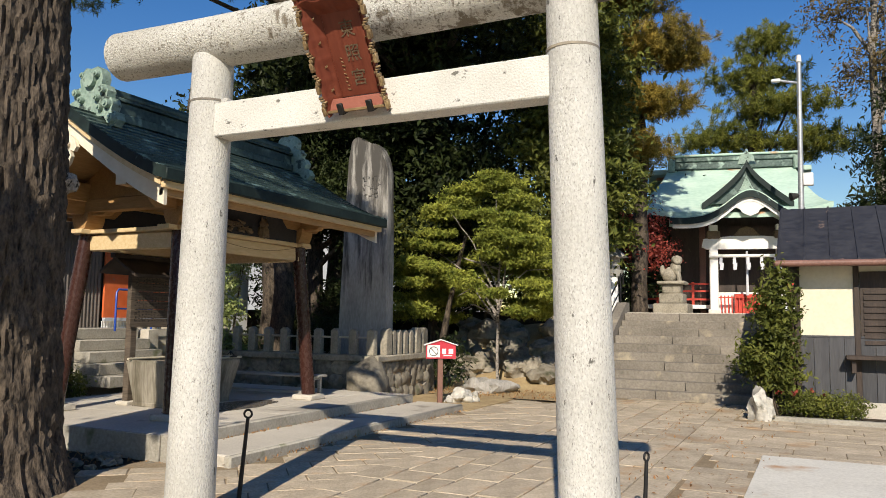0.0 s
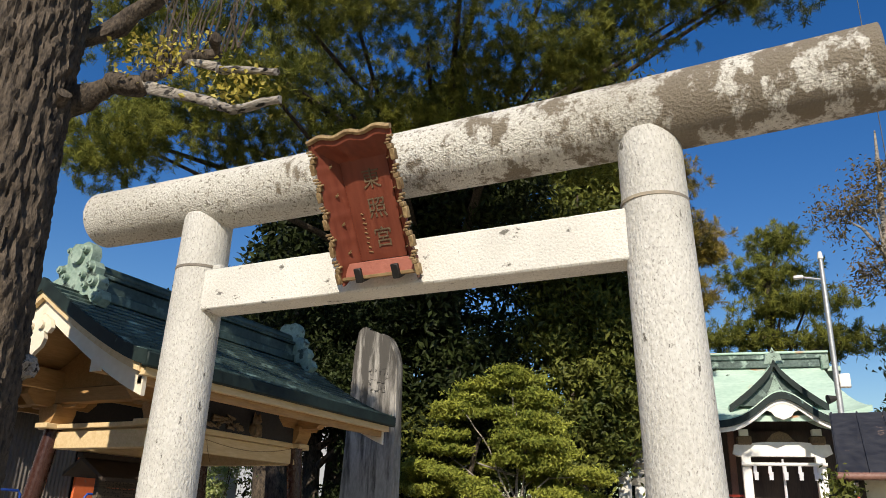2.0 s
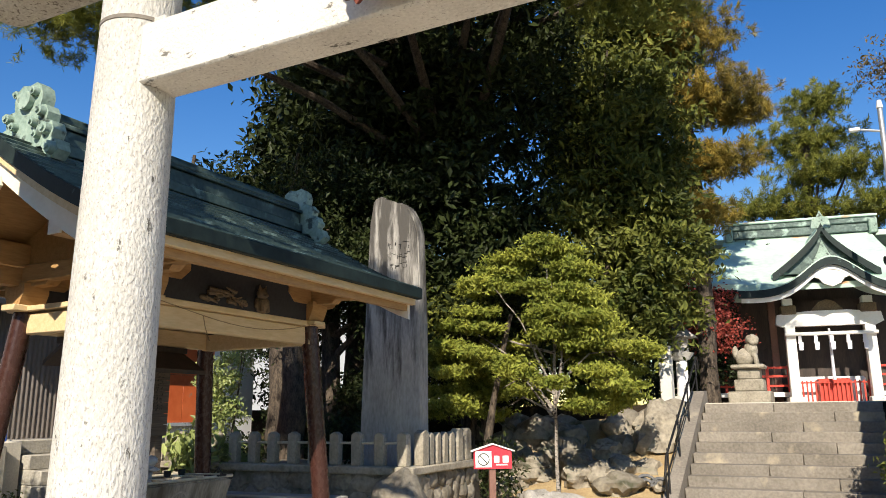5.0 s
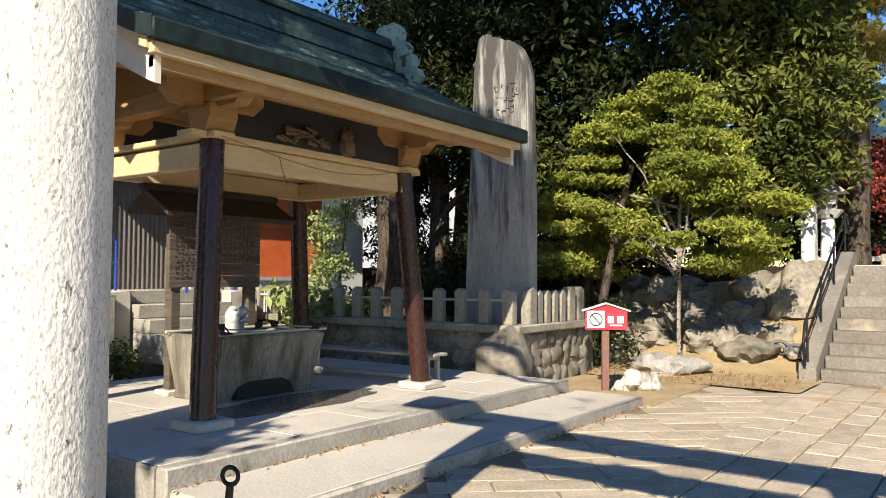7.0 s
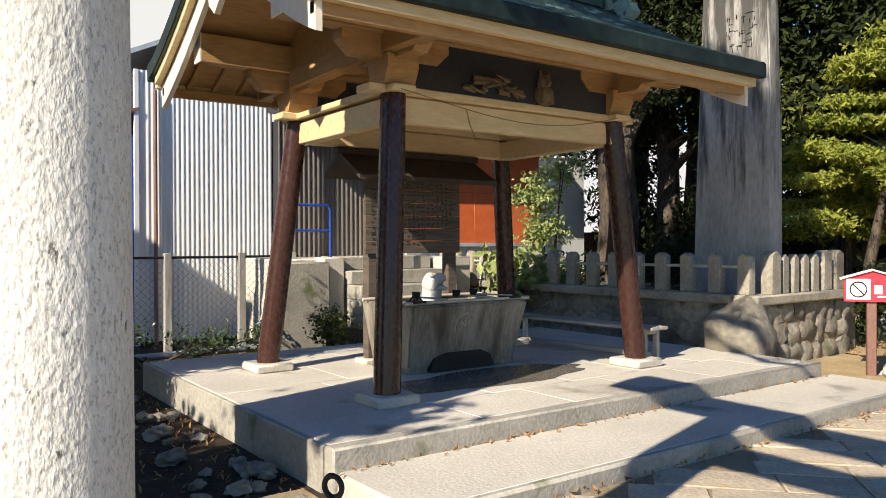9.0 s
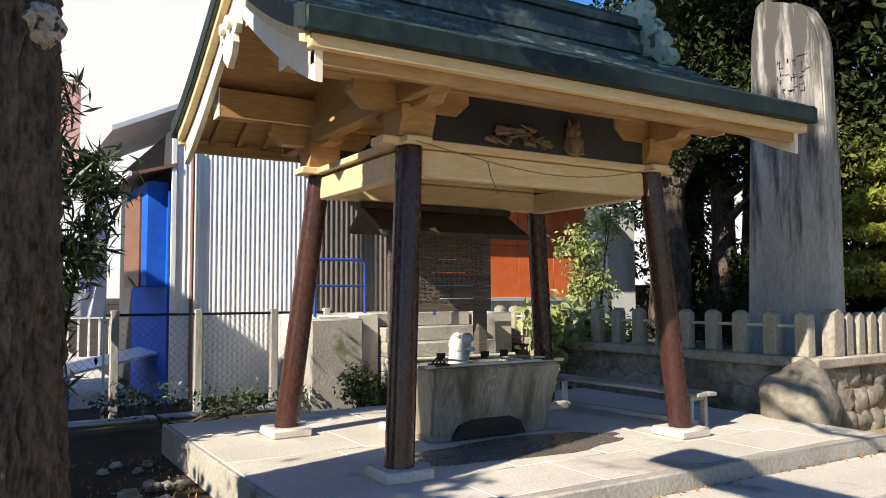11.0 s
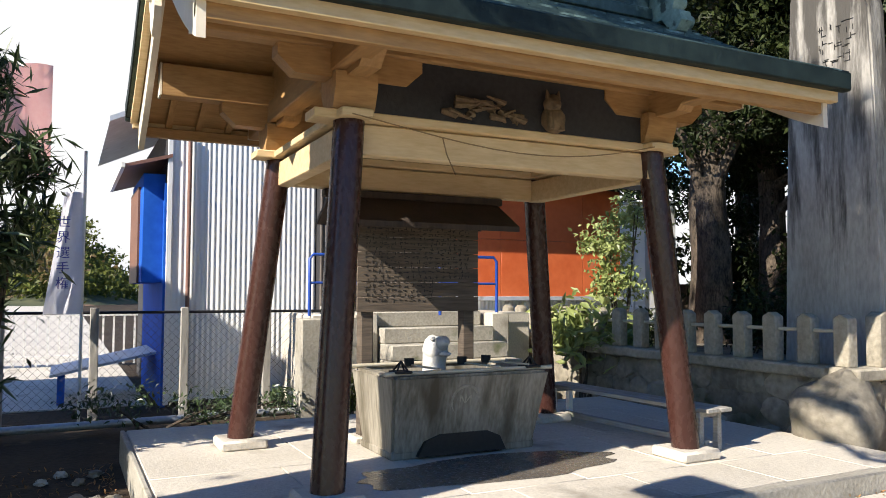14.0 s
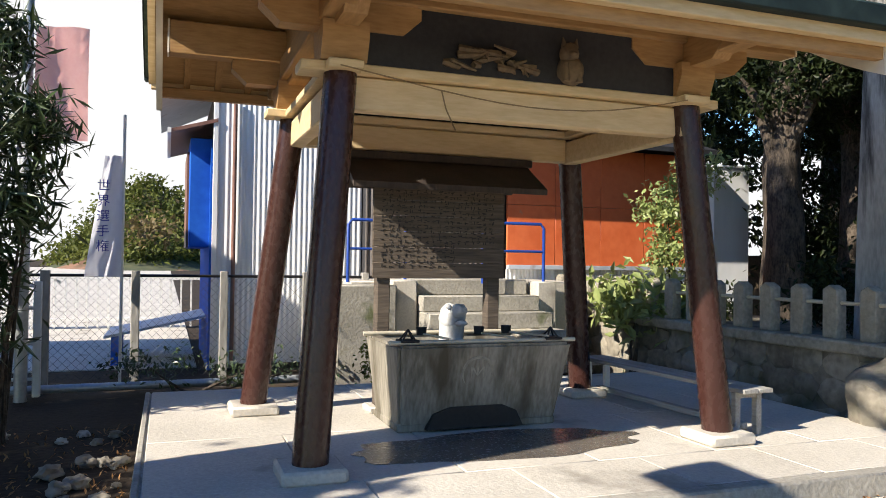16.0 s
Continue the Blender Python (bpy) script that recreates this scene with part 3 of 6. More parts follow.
for k in range(n + 1):
    x = -0.29 + 0.58 * k / n
    wave = 0.02 * math.sin(k / n * math.pi * 3) ** 2
    lines.append([bm.verts.new(p) for p in ((x * 0.62, 0.03, 0.75), (x, -0.105, 0.885 + wave), (x, -0.12, 0.865 + wave), (x, -0.12, 0.835 + wave), (x * 0.62, 0.0, 0.72))])
for a, b in zip(lines, lines[1:]):
    for j in range(4):
        bm.faces.new((a[j], b[j], b[j + 1], a[j + 1]))
    bm.faces.new((a[4], b[4], b[0], a[0]))
bm.faces.new(lines[0])
bm.faces.new(lines[-1][::-1])
part("hood", bm, M["plaque"], plaque, "overhanging hood of the plaque")
bm = bmesh.new()
sweep(bm, [(-0.29 + 0.58 * k / n, -0.12, 0.885 + 0.02 * math.sin(k / n * math.pi * 3) ** 2) for k in range(n + 1)], [0.018] * (n + 1), 6)
part("gilt_rim", bm, M["gilt_rim"], plaque)
part("ledge", boxed((-0.26, -0.11, -0.025), (0.26, -0.085, 0.075), 0.006, pose(0, 0, 0, -22)), M["plaque_pink"], plaque, "faded pink-brown lower ledge")
part("gilt_rim", boxed((-0.265, -0.125, -0.035), (0.265, -0.105, -0.012), 0.004, pose(0, 0, 0, -22)), M["gold"], plaque)
for x in (-0.13, 0.13):
    bm = bmesh.new()
    box(bm, (x - 0.025, -0.135, -0.005), (x + 0.025, 0.05, 0.02), 0.005)
    box(bm, (x - 0.025, -0.15, -0.005), (x + 0.025, -0.125, 0.085), 0.005)
    part("iron_hook", bm, M["iron"], plaque, "black iron bracket")
# brush-stroke carving of three characters and a small column of writing
for body, z in (("東", 0.555), ("照", 0.375), ("宮", 0.19)):
    cu = bpy.data.curves.new("carved_letter", "FONT")
    cu.body, cu.size, cu.extrude, cu.align_x = body, 0.135, 0.002, "CENTER"
    ob = new("carved_letter", cu)
    ob.data.materials.append(M["carving"])
    ob.matrix_basis = pose(0.03, -0.013, z, 90, 0, 0)
    ob.parent = plaque
strokes = []
for k in range(9):
    strokes.append((-0.115 + 0.006 * (k % 2), 0.40 - k * 0.03, -0.098 + 0.006 * (k % 3), 0.392 - k * 0.03))
for x0, z0, x1, z1 in strokes:
    part("carved_stroke", rod((x0 + 0.02, -0.012, z0), (x1 + 0.02, -0.012, z1), 0.0042, seg=6), M["gold"], plaque)

# ---- water pavilion ----
pav = thing("water_pavilion", "open timber water pavilion with green copper gable roof on brown posts", "pavilion")
BASE = [(-6.92, 6.60), (-6.99, 9.69), (-9.03, 6.48), (-9.03, 9.69)]
TOP = [(-7.11, 6.79), (-7.11, 9.46), (-8.90, 6.76), (-8.90, 9.46)]
for (bx, by), (tx, ty) in zip(BASE, TOP):
    part("post", rod((bx, by, 0.33), (tx, ty, 2.80), 0.113, 0.108, 28), M["post"], pav, "splayed round brown-painted post")
    bm = bmesh.new()
    box(bm, (bx - 0.2, by - 0.2, 0.255), (bx + 0.2, by + 0.2, 0.345), 0.02)
    part("plinth", bm, M["concrete"], pav, "square concrete plinth")
for x in (-7.16, -8.86):
    bm = bmesh.new()
    box(bm, (x - 0.06, 6.80, 2.56), (x + 0.06, 9.38, 2.78), 0.012)
    part("tie_beam", bm, M["wood_pale"], pav)
    part("cap_plate", boxed((x - 0.10, 6.52, 2.785), (x + 0.12, 9.72, 2.85), 0.008), M["wood_pale"], pav)
for y in (6.79, 9.44):
    part("tie_beam", boxed((-8.98, y - 0.06, 2.545), (-7.04, y + 0.06, 2.765), 0.012), M["wood_pale"], pav)
    part("cap_plate", boxed((-9.10, y - 0.115, 2.787), (-6.93, y + 0.115, 2.846), 0.008), M["wood_pale"], pav)
for (x, y) in TOP:
    bm = bmesh.new()
    prism(bm, [(-0.10, 2.85), (0.10, 2.85), (0.16, 2.99), (0.16, 3.09), (-0.16, 3.09), (-0.16, 2.99)], y - 0.15, y + 0.15, "y")
    bmesh.ops.translate(bm, verts=bm.verts, vec=(x, 0, 0))
    part("bearing_block", bm, M["wood"], pav)
    for axis, c, o in (("x", y, x), ("y", x, y)):
        bm = bmesh.new()
        prism(bm, [(c - 0.52, 3.25), (c - 0.52, 3.17), (c - 0.40, 3.06), (c + 0.40, 3.06), (c + 0.52, 3.17), (c + 0.52, 3.25)], o - 0.075, o + 0.075, axis)
        part("bracket_arm", bm, M["wood"] if axis == "x" else M["wood_x"], pav)
RC, RW, RY0, RY1 = -7.975, 1.85, 5.54, 10.62


def roof_z(d):
    return 3.36 + 0.99 * max(0.0, 1 - abs(d) / RW) ** 1.25


def profile(n=24, drop=0.0, w=RW):
    return [(RC + w * (2 * k / n - 1), roof_z(w * (2 * k / n - 1)) - drop) for k in range(n + 1)]


for x in (-7.07, -8.88):
    purlin = part("purlin", boxed((x - 0.085, 5.74, 3.25), (x + 0.085, 10.42, 3.52), 0.01), M["wood"], pav)
    for y0, y1 in ((5.728, 5.742), (10.418, 10.432)):
        part("painted_end", boxed((x - 0.086, y0, 3.249), (x + 0.086, y1, 3.521)), M["cream"], purlin, "cream-painted beam end")
    part("frieze", boxed((x - 0.02, 6.80, 2.85), (x + 0.02, 9.38, 3.26)), M["shadow_plaster"], pav, "plaster frieze panel with shade darkened into its colour")
for y in (6.71, 9.47):
    cross = part("cross_beam", boxed((-9.62, y - 0.08, 3.10), (-6.33, y + 0.08, 3.29), 0.01), M["wood_x"], pav)
    for x in (-9.63, -6.33):
        part("painted_end", boxed((x - 0.004, y - 0.081, 3.098), (x + 0.012, y + 0.081, 3.292)), M["cream"], cross, "cream-painted beam end")
    bm = bmesh.new()
    pts = [(RC + d, roof_z(d) - 0.22) for d in [-0.92 + 1.84 * k / 12 for k in range(13)]]
    prism(bm, [(pts[0][0], 3.30)] + [(pts[-1][0], 3.30)] + pts[::-1], y - 0.03, y + 0.03, "y")
    part("gable_wall", bm, M["wood"], pav)
ridge_pole = part("ridge_pole", boxed((RC - 0.08, 5.76, 3.86), (RC + 0.08, 10.4, 4.06), 0.01), M["wood"], pav)
part("painted_end", boxed((RC - 0.081, 5.745, 3.859), (RC + 0.081, 5.758, 4.061)), M["cream"], ridge_pole, "cream-painted beam end")
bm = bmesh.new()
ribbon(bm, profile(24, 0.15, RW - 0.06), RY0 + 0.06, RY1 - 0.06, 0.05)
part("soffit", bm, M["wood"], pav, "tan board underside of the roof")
for k in range(17):
    y = 5.9 + k * 0.272
    for s in (-1, 1):
        bm = bmesh.new()
        ribbon(bm, [(RC + s * d, roof_z(d) - 0.20) for d in (1.74, 1.45, 1.2, 0.95)], y - 0.028, y + 0.028, 0.055)
        part("rafter", bm, M["wood_x"], pav)
part("ceiling_boards", boxed((-8.80, 6.78, 3.30), (-7.15, 9.40, 3.33)), M["wood_x"], pav)
roof = part("roof", (lambda b: (ribbon(b, profile(24, 0.012), RY0, RY1, 0.12), b)[1])(bmesh.new()), M["copper"], pav, "dark green patinated copper roof")
for s in (-1, 1):
    x = RC + s * RW
    part("eave_edge", boxed((x - 0.045, RY0 - 0.01, 3.215), (x + 0.045, RY1 + 0.01, 3.365), 0.012), M["copper_dark"], pav, "thick dark copper eave edge")
    xi = RC + s * (RW - 0.075)
    part("fascia", boxed((xi - 0.04, RY0 + 0.05, 3.135), (xi + 0.04, RY1 - 0.05, 3.222), 0.006), M["wood_pale"], pav)
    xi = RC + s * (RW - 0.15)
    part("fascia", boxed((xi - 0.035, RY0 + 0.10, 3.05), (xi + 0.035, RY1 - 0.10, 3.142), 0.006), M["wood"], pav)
for y, way in ((RY0, 1), (RY1, -1)):
    def span(a, b):
        return (y + a, y + b) if way > 0 else (y - b, y - a)
    for name, drop, thick, a, b, mat in (("verge_edge", -0.02, 0.15, -0.012, 0.05, M["copper_dark"]), ("verge_board", 0.125, 0.09, 0.03, 0.09, M["wood_pale"]), ("bargeboard", 0.17, [0.22 + 0.06 * abs(2 * k / 24 - 1) for k in range(25)], 0.10, 0.15, M["cream"])):
        bm = bmesh.new()
        ribbon(bm, profile(24, drop, RW + (0.02 if name == "verge_edge" else -0.10)), *span(a, b), thick)
        part(name, bm, mat, pav)
    # carved pendant under the gable's peak
    bm = bmesh.new()
    half = [(0, 3.90), (0.10, 3.93), (0.20, 3.86), (0.25, 3.76), (0.20, 3.70), (0.13, 3.73), (0.16, 3.64), (0.12, 3.55), (0.05, 3.50), (0, 3.46)]
    prism(bm, [(RC + px, pz) for px, pz in half] + [(RC - px, pz) for px, pz in half[-2:0:-1]], *span(0.04, 0.09), "y")
    for s in (-1, 1):
        tube(bm, (RC + s * 0.09, span(0.0, 0.05)[0], 3.80), (RC + s * 0.09, span(0.0, 0.10)[1], 3.80), 0.05, seg=12)
    part("gable_pendant", bm, M["cream"], pav, "carved cream gable pendant")
# copper sheets, laid in courses
for s in (1, -1):
    courses = 15
    for i in range(courses):
        d0, d1 = RW * (1 - i / courses), RW * (1 - (i + 1) / courses) - 0.012
        if s < 0:
            continue
        offset = 0.35 if i % 2 else 0.0
        y = RY0 - 0.0 + (-offset)
        while y < RY1:
            a, b = max(RY0, y), min(RY1, y + 0.72)
            y += 0.72
            if b - a < 0.05:
                continue
            bm = bmesh.new()
            ribbon(bm, [(RC + s * d1, roof_z(d1) + 0.002), (RC + s * d0, roof_z(d0) + 0.030)], a + 0.004, b - 0.004, 0.026)
            part("copper_sheet", bm, M["copper"], roof)
# ridge and its end ornaments
for name, lo, hi in (("ridge_base", (RC - 0.19, 6.12, 4.26), (RC + 0.19, 10.12, 4.38)), ("ridge_course", (RC - 0.13, 6.10, 4.37), (RC + 0.13, 10.14, 4.55)), ("ridge_course", (RC - 0.17, 6.10, 4.55), (RC + 0.17, 10.14, 4.60))):
    part(name, boxed(lo, hi, 0.01), M["copper"], pav, "stepped copper ridge")
part("ridge_cap", rod((RC, 6.06, 4.66), (RC, 10.18, 4.66), 0.085, seg=18), M["copper"], pav)
for y, way in ((6.08, -1), (10.16, 1)):
    bm = bmesh.new()
    half = [(0, 4.92), (0.11, 4.94), (0.19, 4.88), (0.22, 4.78), (0.20, 4.68), (0.28, 4.67), (0.33, 4.59), (0.31, 4.51), (0.40, 4.48), (0.44, 4.39), (0.41, 4.31), (0.50, 4.27), (0.53, 4.17), (0.46, 4.09), (0.37, 4.11), (0.27, 4.24), (0, 4.26)]
    prism(bm, [(RC + px, pz) for px, pz in half] + [(RC - px, pz) for px, pz in half[-2:0:-1]], min(y, y + way * 0.14), max(y, y + way * 0.14), "y")
    orn = part("ridge_ornament", bm, M["patina"], pav, "pale green scrolled ridge-end ornament")
    ya, yb = y + way * 0.10, y + way * 0.20
    part("boss", rod((RC, ya, 4.76), (RC, yb, 4.76), 0.105, seg=20), M["patina"], orn)
    for s in (-1, 1):
        for px, pz, r in ((0.25, 4.60, 0.062), (0.35, 4.40, 0.07), (0.44, 4.19, 0.075), (0.15, 4.50, 0.05), (0.22, 4.36, 0.05), (0.13, 4.83, 0.05)):
            bm = bmesh.new()
            tube(bm, (RC + s * px, ya, pz), (RC + s * px, yb, pz), r, r * 0.8, 16)
            tube(bm, (RC + s * px, ya, pz), (RC + s * px, yb + way * 0.02, pz), r * 0.45, r * 0.4, 12)
            part("scroll", bm, M["patina"], orn)
# carvings in the front frieze
rng = random.Random(8)
for k in range(16):
    bm = bmesh.new()
    y = 7.45 + 0.75 * rng.random()
    z = 2.90 + 0.13 * rng.random()
    sweep(bm, [(-7.035 + 0.01 * j, y + 0.06 * j * rng.uniform(-1, 1), z + 0.015 * j * rng.uniform(-1, 1)) for j in range(4)], [0.02, 0.028, 0.022, 0.008], 6)
    part("relief_carving", bm, M["carving"], pav, "weathered openwork carving")
bm = bmesh.new()
rng = random.Random(4)
lump(bm, (-7.02, 8.42, 2.95), (0.09, 0.10, 0.11), rng, 0.08)
lump(bm, (-6.985, 8.39, 3.06), (0.065, 0.07, 0.07), rng, 0.08)
for s in (-1, 1):
    tube(bm, (-6.98, 8.39 + s * 0.045, 3.10), (-6.98, 8.39 + s * 0.055, 3.165), 0.024, 0.004, 8)
    tube(bm, (-6.96, 8.40 + s * 0.05, 2.98), (-6.95, 8.40 + s * 0.05, 2.852), 0.022, 0.026, 8)
lump(bm, (-6.93, 8.39, 3.04), (0.03, 0.035, 0.025), rng, 0.05, 2)
tagged(part("carved_beast", bm, M["carving"]), "weathered carved wooden beast sitting on the beam", "carving")
# hanging cord under the cap plate
bm = bmesh.new()
sweep(bm, [(-6.93, 6.75 + 2.6 * k / 12, 2.80 - 0.20 * math.sin(math.pi * k / 12) * (0.6 + 0.4 * k / 12)) for k in range(13)], [0.005] * 13, 5)
sweep(bm, [(-6.93, 7.42, 2.70), (-6.925, 7.45, 2.58), (-6.925, 7.52, 2.44)], [0.005] * 3, 5)
tagged(part("cord", bm, M["straw"]), "thin straw cord sagging along the beam", "cord")

# ---- stone basin ----
basin = thing("water_basin", "tapered stone water basin with a raised round crest", "basin")
bm = bmesh.new()
lo_ring, hi_ring = [(-7.90, 7.45), (-7.90, 8.79), (-8.58, 8.79), (-8.58, 7.45)], [(-7.73, 7.39), (-7.73, 8.86), (-8.72, 8.86), (-8.72, 7.39)]
v0 = [bm.verts.new((x, y, 0.30)) for x, y in lo_ring]
v1 = [bm.verts.new((x, y, 0.945)) for x, y in hi_ring]
inn = [bm.verts.new((x + (0.12 if x < -8.2 else -0.12), y + (0.12 if y < 8 else -0.12), 0.945)) for x, y in hi_ring]
inb = [bm.verts.new((x + (0.2 if x < -8.2 else -0.2), y + (0.2 if y < 8 else -0.2), 0.60)) for x, y in hi_ring]
for i in range(4):
    j = (i + 1) % 4
    bm.faces.new((v0[i], v0[j], v1[j], v1[i]))
    bm.faces.new((v1[i], v1[j], inn[j], inn[i]))
    bm.faces.new((inn[i], inn[j], inb[j], inb[i]))
bm.faces.new(v0)
bm.faces.new(inb)
bmesh.ops.bevel(bm, geom=[e for e in bm.edges if e.calc_length() > 0.1], offset=0.022, segments=2, affect="EDGES")
part("trough", bm, M["basin"], basin)
part("water", boxed((-8.58, 7.54, 0.80), (-7.87, 8.70, 0.86)), M["wet"], basin, "dark still water")
for y0, y1 in ((7.44, 7.74), (8.46, 8.80)):
    part("foot_block", boxed((-8.60, y0, 0.255), (-7.90, y1, 0.33), 0.015), M["basin"], basin)
bm = bmesh.new()
seg = 40
for k in range(seg):
    a0, a1 = k * math.tau / seg, (k + 1) * math.tau / seg
    tube(bm, (-7.80 + 0.31 * 0.125 * math.sin(a0), 8.06 + 0.125 * math.cos(a0), 0.72 + 0.125 * math.sin(a0)), (-7.80 + 0.31 * 0.125 * math.sin(a1), 8.06 + 0.125 * math.cos(a1), 0.72 + 0.125 * math.sin(a1)), 0.015, seg=6)
for y0, z0, y1, z1 in ((0, -0.02, 0, 0.08), (0, -0.02, -0.05, 0.05), (0, -0.02, 0.05, 0.05), (-0.05, 0.05, -0.05, -0.06), (0.05, 0.05, 0.05, -0.06), (-0.05, -0.06, 0.05, -0.06)):
    tube(bm, (-7.80 + 0.31 * z0, 8.06 + y0, 0.72 + z0), (-7.80 + 0.31 * z1, 8.06 + y1, 0.72 + z1), 0.013, seg=6)
part("crest", bm, M["fence_stone"], basin, "round carved crest")
# solid black arch that paints the shade of the hollow below the trough
bm = bmesh.new()
half = [(7.66, 0.28), (7.72, 0.40), (7.86, 0.45), (8.30, 0.45), (8.42, 0.40), (8.48, 0.28)]
prism(bm, half, -7.90, -7.842, "x")
part("drain_arch", bm, M["ink"], basin, "black arched block painted as the shade under the basin")
for x in (-7.80, -8.60):
    tagged(part("bamboo_pole", rod((x, 7.34, 0.963), (x, 8.92, 0.963), 0.018, seg=10), M["bamboo"]), "split bamboo pole laid across the basin", "bamboo pole", "bamboo poles on the basin")


def ladle(m):
    t = thing("ladle", "dipping ladle lying on the basin's bamboo poles", "ladle", "ladles on the basin")
    part("handle", rod((0, 0, 0.01), (0.42, 0, 0.01), 0.009, seg=8), M["bamboo"], t, "pale wooden handle")
    bm = bmesh.new()
    tube(bm, (-0.04, 0, 0), (-0.04, 0, 0.065), 0.04, 0.045, 14)
    part("cup", bm, M["ink"], t, "dark cup")
    t.matrix_basis = m
    return t


first = ladle(pose(-8.12, 7.72, 0.985, 0, 0, 10))
for x, y, a in ((-8.10, 8.22, 16), (-8.16, 8.50, 24)):
    copy_thing(first, pose(x, y, 0.985, 0, 0, a))
for y in (7.50, 8.72):
    t = thing("ladle_rest", "small black wire rest on the basin's rim", "ladle rest", "wire rests on the basin")
    bm = bmesh.new()
    for k in (-1, 1):
        sweep(bm, [(-7.80, y + k * 0.06, 0.965), (-7.84, y, 1.06), (-7.90, y + k * 0.06, 0.965)], [0.008] * 3, 6)
    part("wire_frame", bm, M["iron"], t)
    part("tray", boxed((-7.92, y - 0.075, 0.964), (-7.77, y + 0.075, 0.985), 0.006), M["ink"], t)
bm = bmesh.new()
rng = random.Random(5)
lump(bm, (-8.36, 8.05, 1.17), (0.15, 0.15, 0.15), rng, 0.12)
lump(bm, (-8.24, 8.07, 1.24), (0.10, 0.09, 0.08), rng, 0.15)
lump(bm, (-8.18, 8.08, 1.12), (0.07, 0.07, 0.035), rng, 0.15)
tube(bm, (-8.40, 8.05, 0.90), (-8.37, 8.05, 1.14), 0.135, 0.14, 16)
for s in (-1, 1):
    lump(bm, (-8.27, 8.05 + s * 0.08, 1.29), (0.04, 0.03, 0.03), rng, 0.1, 2)
bmesh.ops.transform(bm, matrix=Matrix.Translation((-8.33, 8.07, 0.9)) @ Matrix.Scale(0.78, 4) @ Matrix.Translation((8.33, -8.07, -0.9)), verts=bm.verts)
tagged(part("lion_spout", bm, M["lion"]), "pale stone lion-head water spout at the basin", "spout")

# ---- notice board ----
nb = thing("notice_board", "roofed weathered notice board with columns of brush writing", "notice board")
for y in (7.55, 8.60):
    part("post", boxed((-8.86, y - 0.06, 0.255), (-8.74, y + 0.06, 2.36), 0.01), M["board"], nb)
    part("footing", boxed((-8.93, y - 0.13, 0.255), (-8.67, y + 0.13, 0.32), 0.015), M["concrete"], nb)
for k in range(6):
    part("plank", boxed((-8.735, 7.44, 1.435 + k * 0.138), (-8.71, 8.69, 1.435 + k * 0.138 + 0.134), 0.004), M["board"], nb)
bm = bmesh.new()
rng = random.Random(11)
for c in range(17):
    y = 7.54 + c * 0.064
    z = 2.20
    while z > 1.50 + (0.25 if c > 10 else 0):
        for _ in range(3):
            a, b = rng.uniform(-0.022, 0.022), rng.uniform(-0.015, 0.015)
            hx, hz = (rng.uniform(0.008, 0.017), 0.0028) if rng.random() < 0.6 else (0.0028, rng.uniform(0.007, 0.015))
            box(bm, (-8.711, y + a - hx, z + b - hz), (-8.706, y + a + hx, z + b + hz))
        z -= 0.044
tagged(part("writing", bm, M["ink"], nb, "columns of faded black brush writing"), kind="stuff")
bm = bmesh.new()
ribbon(bm, [(-9.12, 2.30), (-8.80, 2.50), (-8.36, 2.24)], 7.18, 8.95, 0.05)
part("roof", bm, M["dark_wood"], nb, "small dark board roof")
part("ridge_board", boxed((-8.86, 7.14, 2.48), (-8.74, 8.99, 2.55), 0.01), M["dark_wood"], nb)

# ---- bench ----
bench = thing("bench", "long grey weathered wooden bench", "bench")
bmat = pose(-8.10, 9.99, 0, 0, 0, 4)
bench.matrix_basis = bmat
for k in range(2):
    part("seat_plank", boxed((-1.10, -0.15 + k * 0.155, 0.60), (1.13, -0.005 + k * 0.155, 0.635), 0.006), M["bench_wood"], bench)
for x in (-0.98, 1.0):
    for y in (-0.11, 0.11):
        part("leg", boxed((x - 0.028, y - 0.028, 0.258), (x + 0.028, y + 0.028, 0.60), 0.006), M["white_paint"] if x < 0 else M["bench_wood"], bench)
    part("crosspiece", boxed((x - 0.02, -0.12, 0.55), (x + 0.02, 0.12, 0.598), 0.004), M["bench_wood"], bench)
part("stretcher", boxed((-0.97, -0.03, 0.30), (0.99, 0.03, 0.35), 0.006), M["bench_wood"], bench)

# ---- fenced monument enclosure ----
wall = structure("retaining_wall", boxed((-14.0, 11.78, -0.05), (-7.12, 14.6, 0.80)), M["rock"], "low mossy stone retaining wall round the monument", "wall")
part("wall_core", boxed((-7.14, 11.90, -0.05), (-6.98, 13.92, 0.78)), M["joint"], wall)
part("coping", boxed((-7.2, 11.72, 0.78), (-6.86, 13.96, 0.90), 0.02), M["fence_stone"], wall, "dressed coping")
part("coping", boxed((-14.0, 11.66, 0.78), (-7.2, 11.98, 0.90), 0.02), M["fence_stone"], wall)
rng = random.Random(21)
for row in range(3):
    y = 11.95 + rng.uniform(0, 0.1)
    while y < 13.9:
        w = rng.uniform(0.20, 0.36)
        bm = bmesh.new()
        lump(bm, (-6.985, y + w / 2, 0.13 + row * 0.26 + rng.uniform(-.03, .03)), (0.06, w / 2 * 1.12, 0.155), rng, 0.34, 2)
        part("stone", bm, M["rock"], wall)
        y += w
